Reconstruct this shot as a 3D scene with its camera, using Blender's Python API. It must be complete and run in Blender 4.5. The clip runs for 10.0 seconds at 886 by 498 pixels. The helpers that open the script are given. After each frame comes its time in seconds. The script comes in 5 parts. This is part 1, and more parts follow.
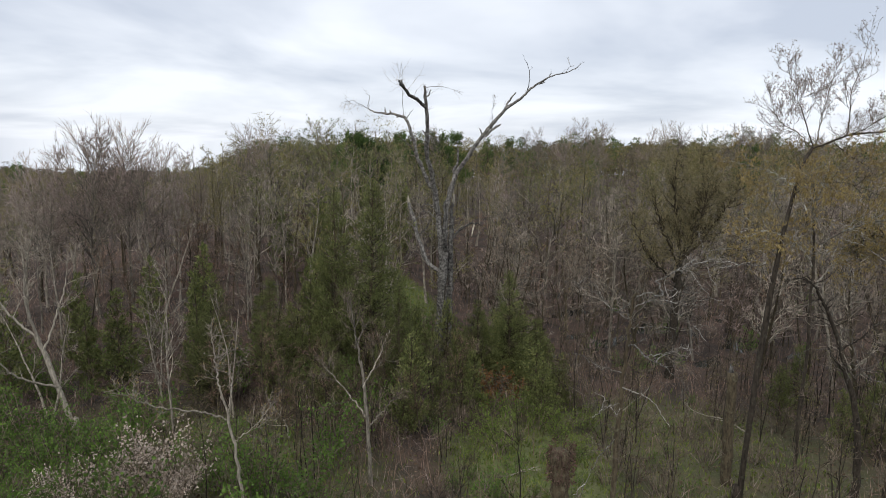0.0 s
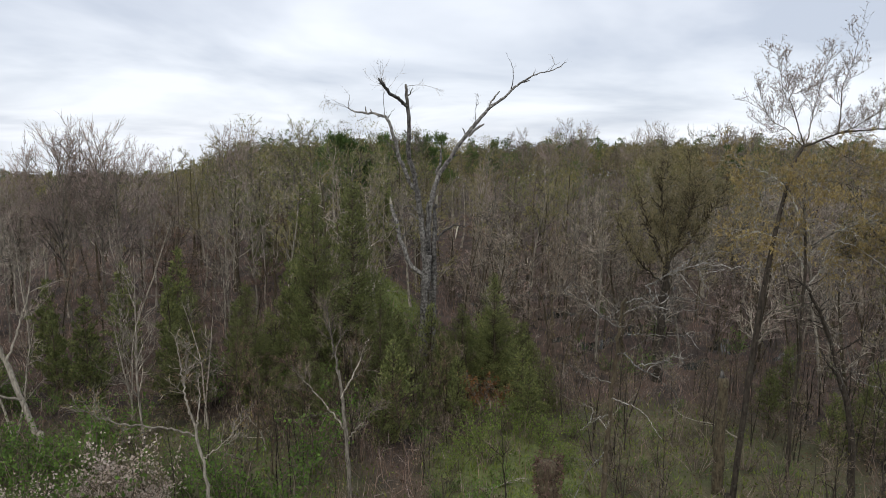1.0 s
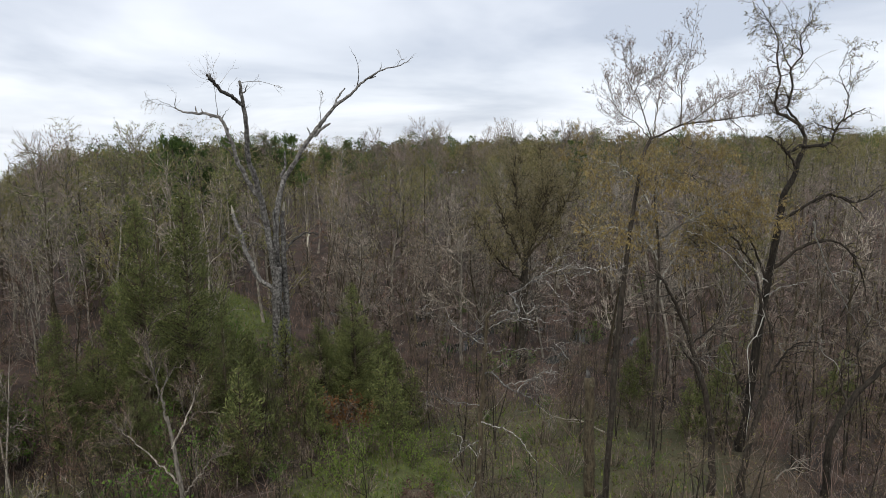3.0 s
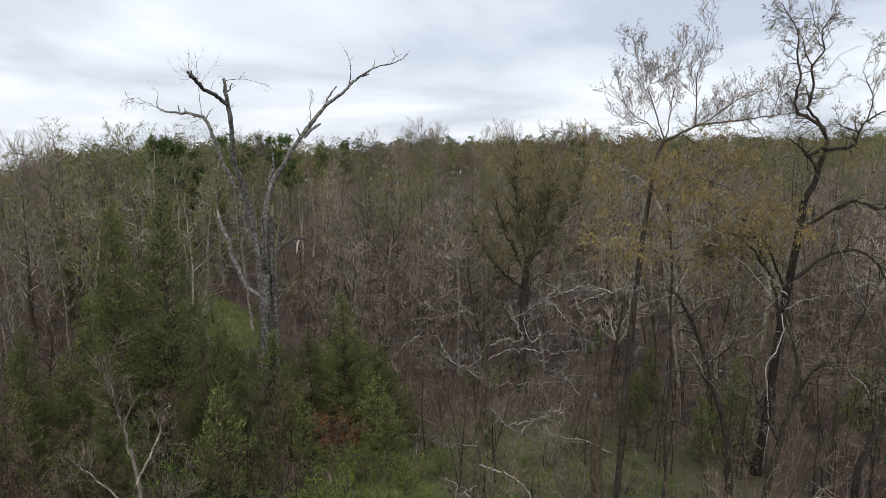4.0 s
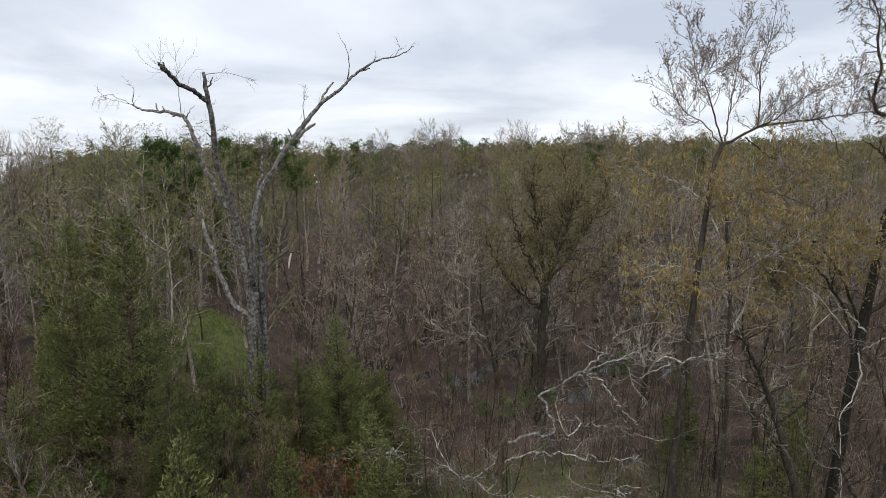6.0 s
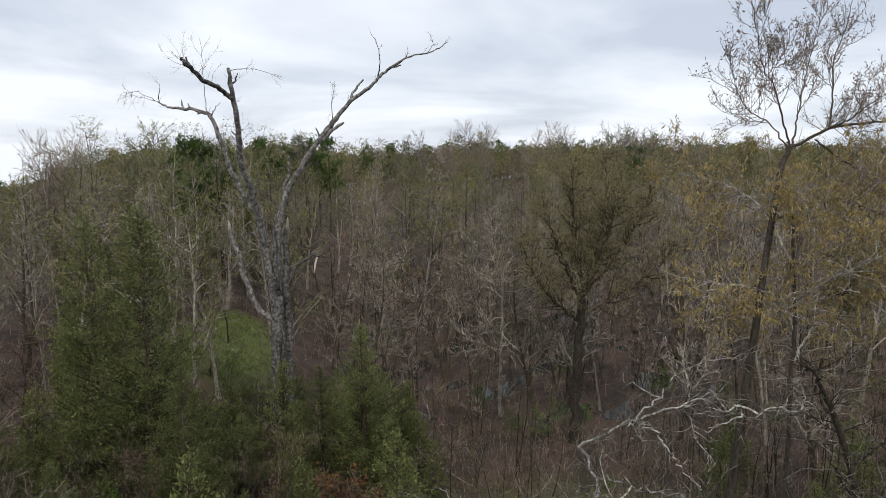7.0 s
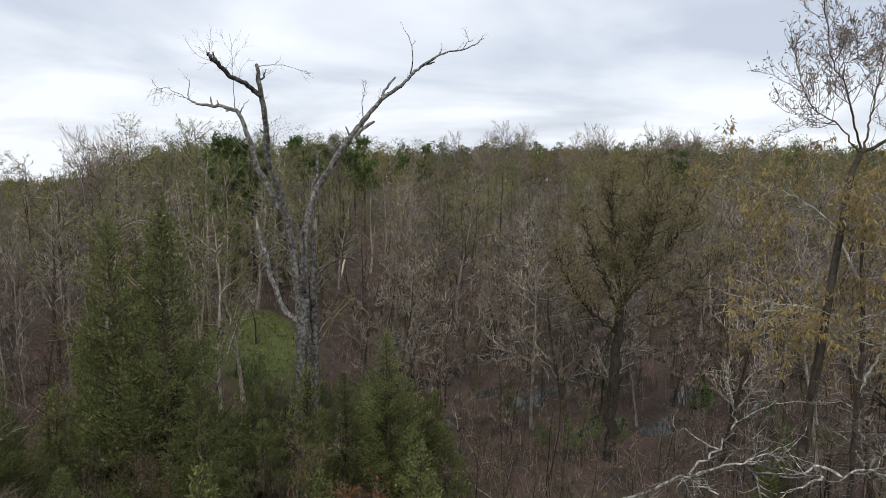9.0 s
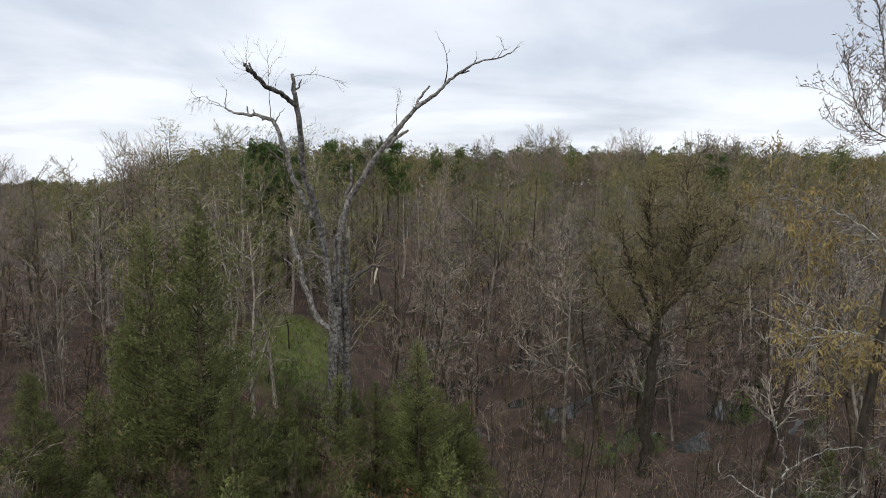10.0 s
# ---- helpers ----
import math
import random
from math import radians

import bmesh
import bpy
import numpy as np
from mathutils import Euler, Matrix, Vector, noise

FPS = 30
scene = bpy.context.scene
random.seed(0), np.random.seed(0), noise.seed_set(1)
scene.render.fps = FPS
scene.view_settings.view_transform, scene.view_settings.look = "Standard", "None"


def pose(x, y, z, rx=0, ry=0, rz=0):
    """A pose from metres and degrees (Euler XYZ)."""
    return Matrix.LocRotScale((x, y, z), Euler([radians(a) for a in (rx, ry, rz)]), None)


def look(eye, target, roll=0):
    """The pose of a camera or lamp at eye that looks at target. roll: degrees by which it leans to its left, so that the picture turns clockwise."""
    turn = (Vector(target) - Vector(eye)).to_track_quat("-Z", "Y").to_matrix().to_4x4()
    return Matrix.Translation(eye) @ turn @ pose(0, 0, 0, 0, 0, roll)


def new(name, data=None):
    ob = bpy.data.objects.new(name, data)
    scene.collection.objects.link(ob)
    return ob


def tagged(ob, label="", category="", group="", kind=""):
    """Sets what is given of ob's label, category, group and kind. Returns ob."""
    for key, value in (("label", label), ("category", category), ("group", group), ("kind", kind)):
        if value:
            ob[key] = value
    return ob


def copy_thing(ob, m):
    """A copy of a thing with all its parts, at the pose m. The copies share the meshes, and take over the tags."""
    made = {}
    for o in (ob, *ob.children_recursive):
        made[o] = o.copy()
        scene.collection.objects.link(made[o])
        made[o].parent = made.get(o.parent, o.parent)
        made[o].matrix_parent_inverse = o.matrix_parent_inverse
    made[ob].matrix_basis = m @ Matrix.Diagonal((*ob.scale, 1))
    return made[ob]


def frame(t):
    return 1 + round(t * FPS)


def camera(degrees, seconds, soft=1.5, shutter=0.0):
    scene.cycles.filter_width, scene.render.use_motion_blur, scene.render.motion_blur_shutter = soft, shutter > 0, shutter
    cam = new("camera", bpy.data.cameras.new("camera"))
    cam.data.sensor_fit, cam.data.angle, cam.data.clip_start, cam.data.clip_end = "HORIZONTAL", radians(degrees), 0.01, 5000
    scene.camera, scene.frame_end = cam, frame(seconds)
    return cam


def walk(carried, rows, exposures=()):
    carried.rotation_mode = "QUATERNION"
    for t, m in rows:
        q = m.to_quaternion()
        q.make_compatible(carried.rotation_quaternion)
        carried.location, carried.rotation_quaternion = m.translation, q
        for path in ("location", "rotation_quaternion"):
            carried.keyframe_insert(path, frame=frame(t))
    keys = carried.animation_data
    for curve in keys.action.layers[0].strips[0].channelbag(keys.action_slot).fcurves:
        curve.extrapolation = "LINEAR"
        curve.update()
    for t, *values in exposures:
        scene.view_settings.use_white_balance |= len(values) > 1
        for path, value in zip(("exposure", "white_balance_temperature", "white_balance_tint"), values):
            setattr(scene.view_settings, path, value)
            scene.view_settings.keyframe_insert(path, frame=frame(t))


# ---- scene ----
# The camera: a drone about 20 m over the floor of a wooded bottom, flying ahead and turning.
cam = camera(68.57, 10.0, soft=0.5)
# seconds, x, y, z, yaw, pitch, lean to the left
PATH = [
    (0.0, 0.00, -0.07, 20.62, 0.18, -9.01, 0.93),
    (0.5, 0.14, 0.37, 20.61, -0.40, -9.02, 0.89),
    (1.0, 0.25, 1.27, 20.54, -1.06, -8.89, 0.73),
    (1.1, 0.27, 1.46, 20.52, -1.96, -8.87, 0.55),
    (1.2, 0.29, 1.67, 20.50, -3.31, -8.86, 0.37),
    (1.3, 0.30, 1.88, 20.48, -5.61, -8.85, 0.20),
    (1.4, 0.32, 2.07, 20.46, -8.51, -8.83, 0.02),
    (1.5, 0.34, 2.23, 20.45, -11.01, -8.82, -0.16),
    (1.7, 0.39, 2.47, 20.45, -12.60, -8.83, -0.39),
    (2.0, 0.48, 2.72, 20.47, -13.13, -8.84, -0.74),
    (2.5, 0.67, 3.14, 20.45, -13.32, -8.87, -0.80),
    (2.7, 0.81, 3.57, 20.47, -13.35, -8.87, -0.78),
    (3.8, 1.66, 6.31, 20.62, -13.51, -8.87, -0.72),
    (4.0, 1.81, 6.81, 20.64, -13.52, -8.87, -0.70),
    (4.5, 2.19, 8.02, 20.67, -13.51, -8.87, -0.74),
    (5.0, 2.58, 9.42, 20.71, -13.72, -8.82, -0.70),
    (5.2, 2.74, 9.97, 20.72, -13.88, -8.79, -0.67),
    (6.3, 3.65, 12.93, 20.74, -11.78, -8.66, -0.53),
    (6.5, 3.80, 13.42, 20.74, -11.31, -8.64, -0.51),
    (6.6, 3.87, 13.64, 20.74, -10.59, -8.62, -0.40),
    (6.7, 3.93, 13.82, 20.73, -9.82, -8.59, -0.30),
    (6.8, 3.98, 13.98, 20.71, -9.38, -8.57, -0.19),
    (7.0, 4.07, 14.26, 20.69, -9.23, -8.52, 0.01),
    (7.5, 4.25, 14.82, 20.72, -8.93, -8.54, 0.12),
    (8.0, 4.37, 15.26, 20.75, -8.60, -8.53, 0.22),
    (8.1, 4.40, 15.33, 20.75, -7.90, -8.53, 0.31),
    (8.2, 4.43, 15.41, 20.74, -7.03, -8.52, 0.40),
    (8.3, 4.47, 15.48, 20.73, -6.31, -8.51, 0.49),
    (8.5, 4.52, 15.61, 20.71, -6.30, -8.49, 0.68),
    (9.0, 4.56, 15.85, 20.68, -6.09, -8.46, 0.70),
    (9.5, 4.58, 16.01, 20.74, -5.38, -8.45, 0.79),
    (9.7, 4.58, 16.09, 20.85, -4.53, -8.37, 0.82),
    (10.0, 4.56, 16.22, 21.07, -3.20, -8.26, 0.86),
]


def drone(x, y, z, yaw, pitch, lean):
    a, b = radians(yaw), radians(pitch)
    eye = Vector((x, y, z))
    return look(eye, eye + Vector((-math.sin(a) * math.cos(b), math.cos(a) * math.cos(b), math.sin(b))), lean)


walk(cam, [(row[0], drone(*row[1:])) for row in PATH])

# ---- world and sun: a bright, fully clouded spring sky ----
SUN_ELEVATION, SUN_TURN = 52.0, 200.0
world = bpy.data.worlds.new("overcast_sky")
scene.world = world
world.use_nodes = True
wn, wl = world.node_tree.nodes, world.node_tree.links
wn.clear()
w_out, w_bg = wn.new("ShaderNodeOutputWorld"), wn.new("ShaderNodeBackground")
w_sky = wn.new("ShaderNodeTexSky")
w_sky.sky_type, w_sky.sun_disc = "NISHITA", False
w_sky.sun_elevation, w_sky.sun_rotation = radians(SUN_ELEVATION), radians(SUN_TURN)
w_dim = wn.new("ShaderNodeMix")
w_dim.data_type, w_dim.blend_type = "RGBA", "MULTIPLY"
w_dim.inputs[0].default_value = 1.0
w_dim.inputs[7].default_value = (0.10, 0.10, 0.10, 1)
wl.new(w_sky.outputs[0], w_dim.inputs[6])
w_co, w_sep = wn.new("ShaderNodeTexCoord"), wn.new("ShaderNodeSeparateXYZ")
wl.new(w_co.outputs["Generated"], w_sep.inputs[0])


def w_math(op, a, b):
    n = wn.new("ShaderNodeMath")
    n.operation = op
    for i, v in enumerate((a, b)):
        if isinstance(v, (int, float)):
            n.inputs[i].default_value = v
        else:
            wl.new(v, n.inputs[i])
    return n.outputs[0]


w_h = w_math("ADD", w_math("MAXIMUM", w_sep.outputs[2], 0.0), 0.16)
w_vec = wn.new("ShaderNodeCombineXYZ")
wl.new(w_math("DIVIDE", w_sep.outputs[0], w_h), w_vec.inputs[0])
wl.new(w_math("DIVIDE", w_sep.outputs[1], w_h), w_vec.inputs[1])
w_noise = wn.new("ShaderNodeTexNoise")
w_noise.inputs["Scale"].default_value = 0.62
w_noise.inputs["Detail"].default_value = 5.0
w_noise.inputs["Roughness"].default_value = 0.5
w_noise.inputs["Distortion"].default_value = 0.35
wl.new(w_vec.outputs[0], w_noise.inputs["Vector"])
w_ramp = wn.new("ShaderNodeValToRGB")
w_ramp.color_ramp.elements[0].position, w_ramp.color_ramp.elements[0].color = 0.36, (0.54, 0.59, 0.69, 1)
w_ramp.color_ramp.elements[1].position, w_ramp.color_ramp.elements[1].color = 0.60, (0.885, 0.92, 0.985, 1)
wl.new(w_noise.outputs[0], w_ramp.inputs[0])
w_mix = wn.new("ShaderNodeMix")
w_mix.data_type = "RGBA"
w_mix.inputs[0].default_value = 0.90
wl.new(w_dim.outputs[2], w_mix.inputs[6])
wl.new(w_ramp.outputs[0], w_mix.inputs[7])
wl.new(w_mix.outputs[2], w_bg.inputs[0])
w_bg.inputs[1].default_value = 1.16
wl.new(w_bg.outputs[0], w_out.inputs[0])

sun = new("sun", bpy.data.lights.new("sun", "SUN"))
sun.data.energy, sun.data.angle, sun.data.color = 1.4, radians(25), (1.0, 0.97, 0.92)
_e, _a = radians(SUN_ELEVATION), radians(SUN_TURN)
sun.matrix_world = look((0, 0, 60), (-math.sin(_a) * math.cos(_e), -math.cos(_a) * math.cos(_e), 60 - math.sin(_e)))
scene.view_settings.exposure = 0.0


# ---- materials ----
def nodes(name):
    m = bpy.data.materials.new(name)
    m.use_nodes = True
    t = m.node_tree
    return m, t, t.nodes["Principled BSDF"]


def ramp_of(t, source, stops):
    r = t.nodes.new("ShaderNodeValToRGB")
    els = r.color_ramp.elements
    while len(els) < len(stops):
        els.new(0.5)
    for e, (p, c) in zip(els, stops):
        e.position, e.color = p, (*c, 1)
    t.links.new(source, r.inputs[0])
    return r.outputs[0]


def noise_of(t, scale, detail=4.0, rough=0.6, coords="Object", stretch=(1, 1, 1)):
    co = t.nodes.new("ShaderNodeTexCoord")
    mp = t.nodes.new("ShaderNodeMapping")
    mp.inputs["Scale"].default_value = stretch
    t.links.new(co.outputs[coords], mp.inputs[0])
    n = t.nodes.new("ShaderNodeTexNoise")
    n.inputs["Scale"].default_value, n.inputs["Detail"].default_value = scale, detail
    n.inputs["Roughness"].default_value = rough
    t.links.new(mp.outputs[0], n.inputs["Vector"])
    return n.outputs[0]


def mixed(t, a, b, fac, mode="MIX"):
    m = t.nodes.new("ShaderNodeMix")
    m.data_type, m.blend_type = "RGBA", mode
    for i, v in ((0, fac), (6, a), (7, b)):
        if isinstance(v, (int, float)):
            m.inputs[i].default_value = v
        elif isinstance(v, tuple):
            m.inputs[i].default_value = (*v, 1)
        else:
            t.links.new(v, m.inputs[i])
    return m.outputs[2]


def vary(t, colour, low=0.5, high=1.4):
    """Each object a little lighter or darker than its like."""
    info = t.nodes.new("ShaderNodeObjectInfo")
    rng = t.nodes.new("ShaderNodeMapRange")
    rng.inputs[3].default_value, rng.inputs[4].default_value = low, high
    t.links.new(info.outputs["Random"], rng.inputs[0])
    return mixed(t, colour, rng.outputs[0], 1.0, "MULTIPLY")


def bark(name, dark, light, lichen=None, patch=0.62, spread=(0.72, 1.25), grain=4.5):
    """Bark with ridges and, where given, lichen; spread: how far single limbs or twigs differ in tone."""
    m, t, p = nodes(name)
    ridges = noise_of(t, 9, 6, 0.7, stretch=(1, 1, 0.25))
    colour = ramp_of(t, ridges, [(0.36, dark), (0.62, light)])
    if lichen:
        spots = ramp_of(t, noise_of(t, grain, 5, 0.65), [(patch - 0.11, (0, 0, 0)), (patch + 0.12, (1, 1, 1))])
        colour = mixed(t, colour, lichen, spots)
    geo = t.nodes.new("ShaderNodeNewGeometry")
    tone = ramp_of(t, geo.outputs["Random Per Island"], [(0.0, (spread[0],) * 3), (1.0, (spread[1],) * 3)])
    t.links.new(vary(t, mixed(t, colour, tone, 1.0, "MULTIPLY")), p.inputs["Base Color"])
    p.inputs["Roughness"].default_value = 0.9
    p.inputs["Specular IOR Level"].default_value = 0.2
    b = t.nodes.new("ShaderNodeBump")
    b.inputs["Strength"].default_value, b.inputs["Distance"].default_value = 0.7, 0.03
    t.links.new(ridges, b.inputs["Height"])
    t.links.new(b.outputs[0], p.inputs["Normal"])
    return m


def foliage(name, a, b, glow=0.35):
    """Thin leaves: part of the light comes through; every leaf its own shade."""
    m, t, p = nodes(name)
    geo = t.nodes.new("ShaderNodeNewGeometry")
    colour = ramp_of(t, geo.outputs["Random Per Island"], [(0.0, a), (1.0, b)])
    clumps = ramp_of(t, noise_of(t, 0.9, 3), [(0.35, (0.6, 0.6, 0.6)), (0.7, (1.15, 1.15, 1.15))])
    colour = vary(t, mixed(t, colour, clumps, 1.0, "MULTIPLY"), 0.75, 1.2)
    t.links.new(colour, p.inputs["Base Color"])
    p.inputs["Roughness"].default_value = 0.65
    p.inputs["Specular IOR Level"].default_value = 0.25
    tr = t.nodes.new("ShaderNodeBsdfTranslucent")
    t.links.new(colour, tr.inputs[0])
    mx = t.nodes.new("ShaderNodeMixShader")
    mx.inputs[0].default_value = glow
    out = t.nodes["Material Output"]
    t.links.new(p.outputs[0], mx.inputs[1])
    t.links.new(tr.outputs[0], mx.inputs[2])
    t.links.new(mx.outputs[0], out.inputs[0])
    return m


BARK_GREY = bark("grey_bark", (0.0805, 0.0682, 0.0521), (0.408, 0.36, 0.289), spread=(0.35, 1.4))
BARK_BROWN = bark("brown_bark", (0.0341, 0.0263, 0.0163), (0.106, 0.0838, 0.0522), (0.151, 0.146, 0.0928), 0.64, spread=(0.4, 1.6))
BARK_DARK = bark("dark_damp_bark", (0.016, 0.0128, 0.0096), (0.068, 0.0544, 0.04), (0.104, 0.1, 0.072), 0.66)
BARK_PALE = bark("pale_bark", (0.139, 0.121, 0.0943), (0.377, 0.336, 0.271))
BARK_LICHEN = bark("lichen_bark", (0.08, 0.068, 0.05), (0.265, 0.232, 0.18), (0.47, 0.47, 0.40), 0.54)
BARK_WHITE = bark("whitish_lichened_bark", (0.15, 0.133, 0.108), (0.34, 0.315, 0.27), (0.50, 0.50, 0.445), 0.54)
BARK_DEAD = bark("weathered_dead_wood", (0.034, 0.031, 0.028), (0.19, 0.175, 0.156), (0.43, 0.41, 0.37), 0.57, spread=(0.6, 1.15))
BARK_SPECKLED = bark("lichen_speckled_bark", (0.055, 0.046, 0.037), (0.19, 0.165, 0.135), (0.50, 0.49, 0.44), 0.53, spread=(0.55, 1.2), grain=16)
BARK_RAW = bark("bare_split_wood", (0.34, 0.30, 0.225), (0.55, 0.50, 0.40))
TWIG_GREY = bark("grey_twig", (0.16, 0.133, 0.101), (0.384, 0.329, 0.263), spread=(0.35, 1.6))
TWIG_BROWN = bark("brown_twig", (0.114, 0.088, 0.0642), (0.238, 0.189, 0.145), spread=(0.35, 1.6))
TWIG_RED = bark("reddish_twig", (0.128, 0.0836, 0.0616), (0.255, 0.176, 0.132), spread=(0.35, 1.6))
TWIG_PINK = bark("pinkish_grey_twig", (0.172, 0.129, 0.108), (0.318, 0.253, 0.22), spread=(0.35, 1.6))
TWIG_OLIVE = bark("olive_twig", (0.123, 0.106, 0.0568), (0.246, 0.216, 0.118), spread=(0.35, 1.6))
LEAF_OLIVE = foliage("young_olive_leaves", (0.155, 0.145, 0.0467), (0.363, 0.322, 0.114))
LEAF_SPRING = foliage("pale_spring_green_leaves", (0.129, 0.148, 0.0445), (0.316, 0.331, 0.114))
LEAF_GREEN = foliage("fresh_green_leaves", (0.0743, 0.142, 0.0284), (0.194, 0.3, 0.0568))
LEAF_BRIGHT = foliage("bright_spring_leaves", (0.13, 0.19, 0.035), (0.27, 0.34, 0.075))
LEAF_GOLD = foliage("golden_catkins", (0.26, 0.185, 0.062), (0.53, 0.415, 0.175))
LEAF_BUD = foliage("rusty_buds", (0.163, 0.0784, 0.039), (0.286, 0.157, 0.078))
LEAF_DRAB = foliage("drab_budding_twigs", (0.12, 0.0989, 0.0645), (0.232, 0.194, 0.129))
LEAF_BROWN = foliage("dry_brown_leaves", (0.191, 0.0833, 0.0298), (0.364, 0.192, 0.0729))
LEAF_PINK = foliage("pale_blossom", (0.43, 0.33, 0.26), (0.74, 0.64, 0.55))
LEAF_CEDAR = foliage("cedar_sprays", (0.0864, 0.108, 0.0367), (0.27, 0.283, 0.0972), 0.3)
LEAF_PINE = foliage("pine_needles", (0.0459, 0.0882, 0.0234), (0.13, 0.191, 0.0468), 0.25)
GRASS = foliage("spring_grass", (0.11, 0.155, 0.034), (0.27, 0.305, 0.07))


# ---- the lie of the land ----
WATER = 0.42


def ease(a, b, v):
    s = np.clip((v - a) / (b - a), 0, 1)
    return s * s * (3 - 2 * s)


def swell(x, y, k, p):
    return np.sin(x * k + p) * np.cos(y * k * 1.3 - 1.7 * p) + 0.5 * np.sin(x * k * 2.3 - y * k * 1.9 + 2 * p)


def land(x, y):
    """Height of the ground: a wet hollow ahead, a grassy bank beyond it on one side, and rising woods behind."""
    x, y = np.asarray(x, float), np.asarray(y, float)
    z = np.interp(y, [-200, 0, 28, 38, 50, 60, 95, 125, 180, 300, 345, 700, 3000], [9, 6, 3.4, 2.1, 0.9, 0.52, 0.52, 2.0, 4.5, 6.5, 5, -30, -150])
    z = z + ease(4, -9, x) * np.interp(y, [0, 28, 45, 58, 75, 100, 150, 300], [0, 0.2, 1.2, 3.4, 4.4, 5.0, 3.5, 1.0])
    z = z + ease(34, 70, x) * 2.0 - ease(-30, -80, x) * 2.5
    z = z - 9.0 * ease(-0.27, -0.42, x / np.maximum(y, 60)) * ease(85, 230, y)
    return z + 0.16 * swell(x, y, 0.42, 1.0) + 0.10 * swell(x, y, 1.1, 2.0)


# ---- mesh building ----
def make_mesh(name, verts, tris, mats, slots=None, smooth=True):
    me = bpy.data.meshes.new(name)
    verts, tris = np.asarray(verts, np.float32), np.asarray(tris, np.int32)
    me.vertices.add(len(verts))
    me.vertices.foreach_set("co", verts.ravel())
    me.loops.add(tris.size)
    me.loops.foreach_set("vertex_index", tris.ravel())
    me.polygons.add(len(tris))
    me.polygons.foreach_set("loop_start", np.arange(0, tris.size, 3, dtype=np.int32))
    for m in mats:
        me.materials.append(m)
    if slots is not None:
        me.polygons.foreach_set("material_index", np.asarray(slots, np.int32))
    me.polygons.foreach_set("use_smooth", np.full(len(tris), smooth))
    me.update(calc_edges=True)
    return me


def join(*pieces):
    """Several (verts, tris) as one."""
    vs, ts, n = [], [], 0
    for v, t in pieces:
        if len(v):
            vs.append(v)
            ts.append(t + n)
            n += len(v)
    return (np.concatenate(vs), np.concatenate(ts)) if vs else (np.zeros((0, 3)), np.zeros((0, 3), int))


def unit(v):
    return v / np.maximum(np.linalg.norm(v, axis=-1, keepdims=True), 1e-9)


def tubes(pts, rad, sides):
    """Tapered tubes along N lines of S points."""
    n, s, _ = pts.shape
    tan = unit(np.gradient(pts, axis=1))
    ref = np.where(np.abs(tan[:, :1, 2:]) > 0.75, np.array([1.0, 0.2, 0.0]), np.array([0.1, 0.2, 1.0]))
    u = unit(np.cross(tan, np.broadcast_to(ref, tan.shape)))
    v = np.cross(tan, u)
    a = np.arange(sides) * 2 * np.pi / sides
    ring = u[:, :, None] * np.cos(a)[:, None] + v[:, :, None] * np.sin(a)[:, None]
    verts = pts[:, :, None] + ring * rad[:, :, None, None]
    k = np.arange(n * s * sides).reshape(n, s, sides)
    a0, b0 = k[:, :-1], np.roll(k, -1, axis=2)[:, :-1]
    a1, b1 = k[:, 1:], np.roll(k, -1, axis=2)[:, 1:]
    t = np.concatenate([np.stack([a0, b0, b1], -1).reshape(-1, 3), np.stack([a0, b1, a1], -1).reshape(-1, 3)])
    return verts.reshape(-1, 3), t


def capped(pts, rad, sides):
    """One tube with both ends closed by a fan, for broken wood."""
    v, t = tubes(pts, rad, sides)
    m = len(v)
    last = m - sides + np.arange(sides)
    first = np.arange(sides)
    end = pts[0, -1] + (pts[0, -1] - pts[0, -2]) * 0.15
    v = np.concatenate([v, [end, pts[0, 0]]])
    t = np.concatenate([t, np.stack([last, np.roll(last, -1), np.full(sides, m)], -1), np.stack([np.roll(first, -1), first, np.full(sides, m + 1)], -1)])
    return v, t


def spikes(pos, way, length, rad, bend=None):
    """Twigs: three-sided, running out to a point, bent once if bend is given."""
    n = len(pos)
    if n == 0:
        return np.zeros((0, 3)), np.zeros((0, 3), int)
    ref = np.where(np.abs(way[:, 2:]) > 0.8, np.array([1.0, 0, 0]), np.array([0, 0, 1.0]))
    u = unit(np.cross(way, ref))
    v = np.cross(way, u)
    a = np.arange(3) * 2 * np.pi / 3
    ring = (u[:, None] * np.cos(a)[:, None] + v[:, None] * np.sin(a)[:, None]) * np.reshape(rad, (-1, 1, 1))
    ln = np.reshape(length, (-1, 1))
    if bend is None:
        verts = np.concatenate([pos[:, None] + ring, (pos + way * ln)[:, None]], 1)
        k = (np.arange(n) * 4)[:, None]
        t = np.stack([np.concatenate([k + i, k + (i + 1) % 3, k + 3], 1) for i in range(3)], 1)
        return verts.reshape(-1, 3), t.reshape(-1, 3)
    mid = pos + way * ln * 0.5
    tip = mid + unit(way + bend) * ln * 0.5
    verts = np.concatenate([pos[:, None] + ring, mid[:, None] + ring * 0.65, tip[:, None]], 1)
    k = (np.arange(n) * 7)[:, None]
    t = []
    for i in range(3):
        j = (i + 1) % 3
        t += [np.concatenate([k + i, k + j, k + 3 + j], 1), np.concatenate([k + i, k + 3 + j, k + 3 + i], 1), np.concatenate([k + 3 + i, k + 3 + j, k + 6], 1)]
    return verts.reshape(-1, 3), np.stack(t, 1).reshape(-1, 3)


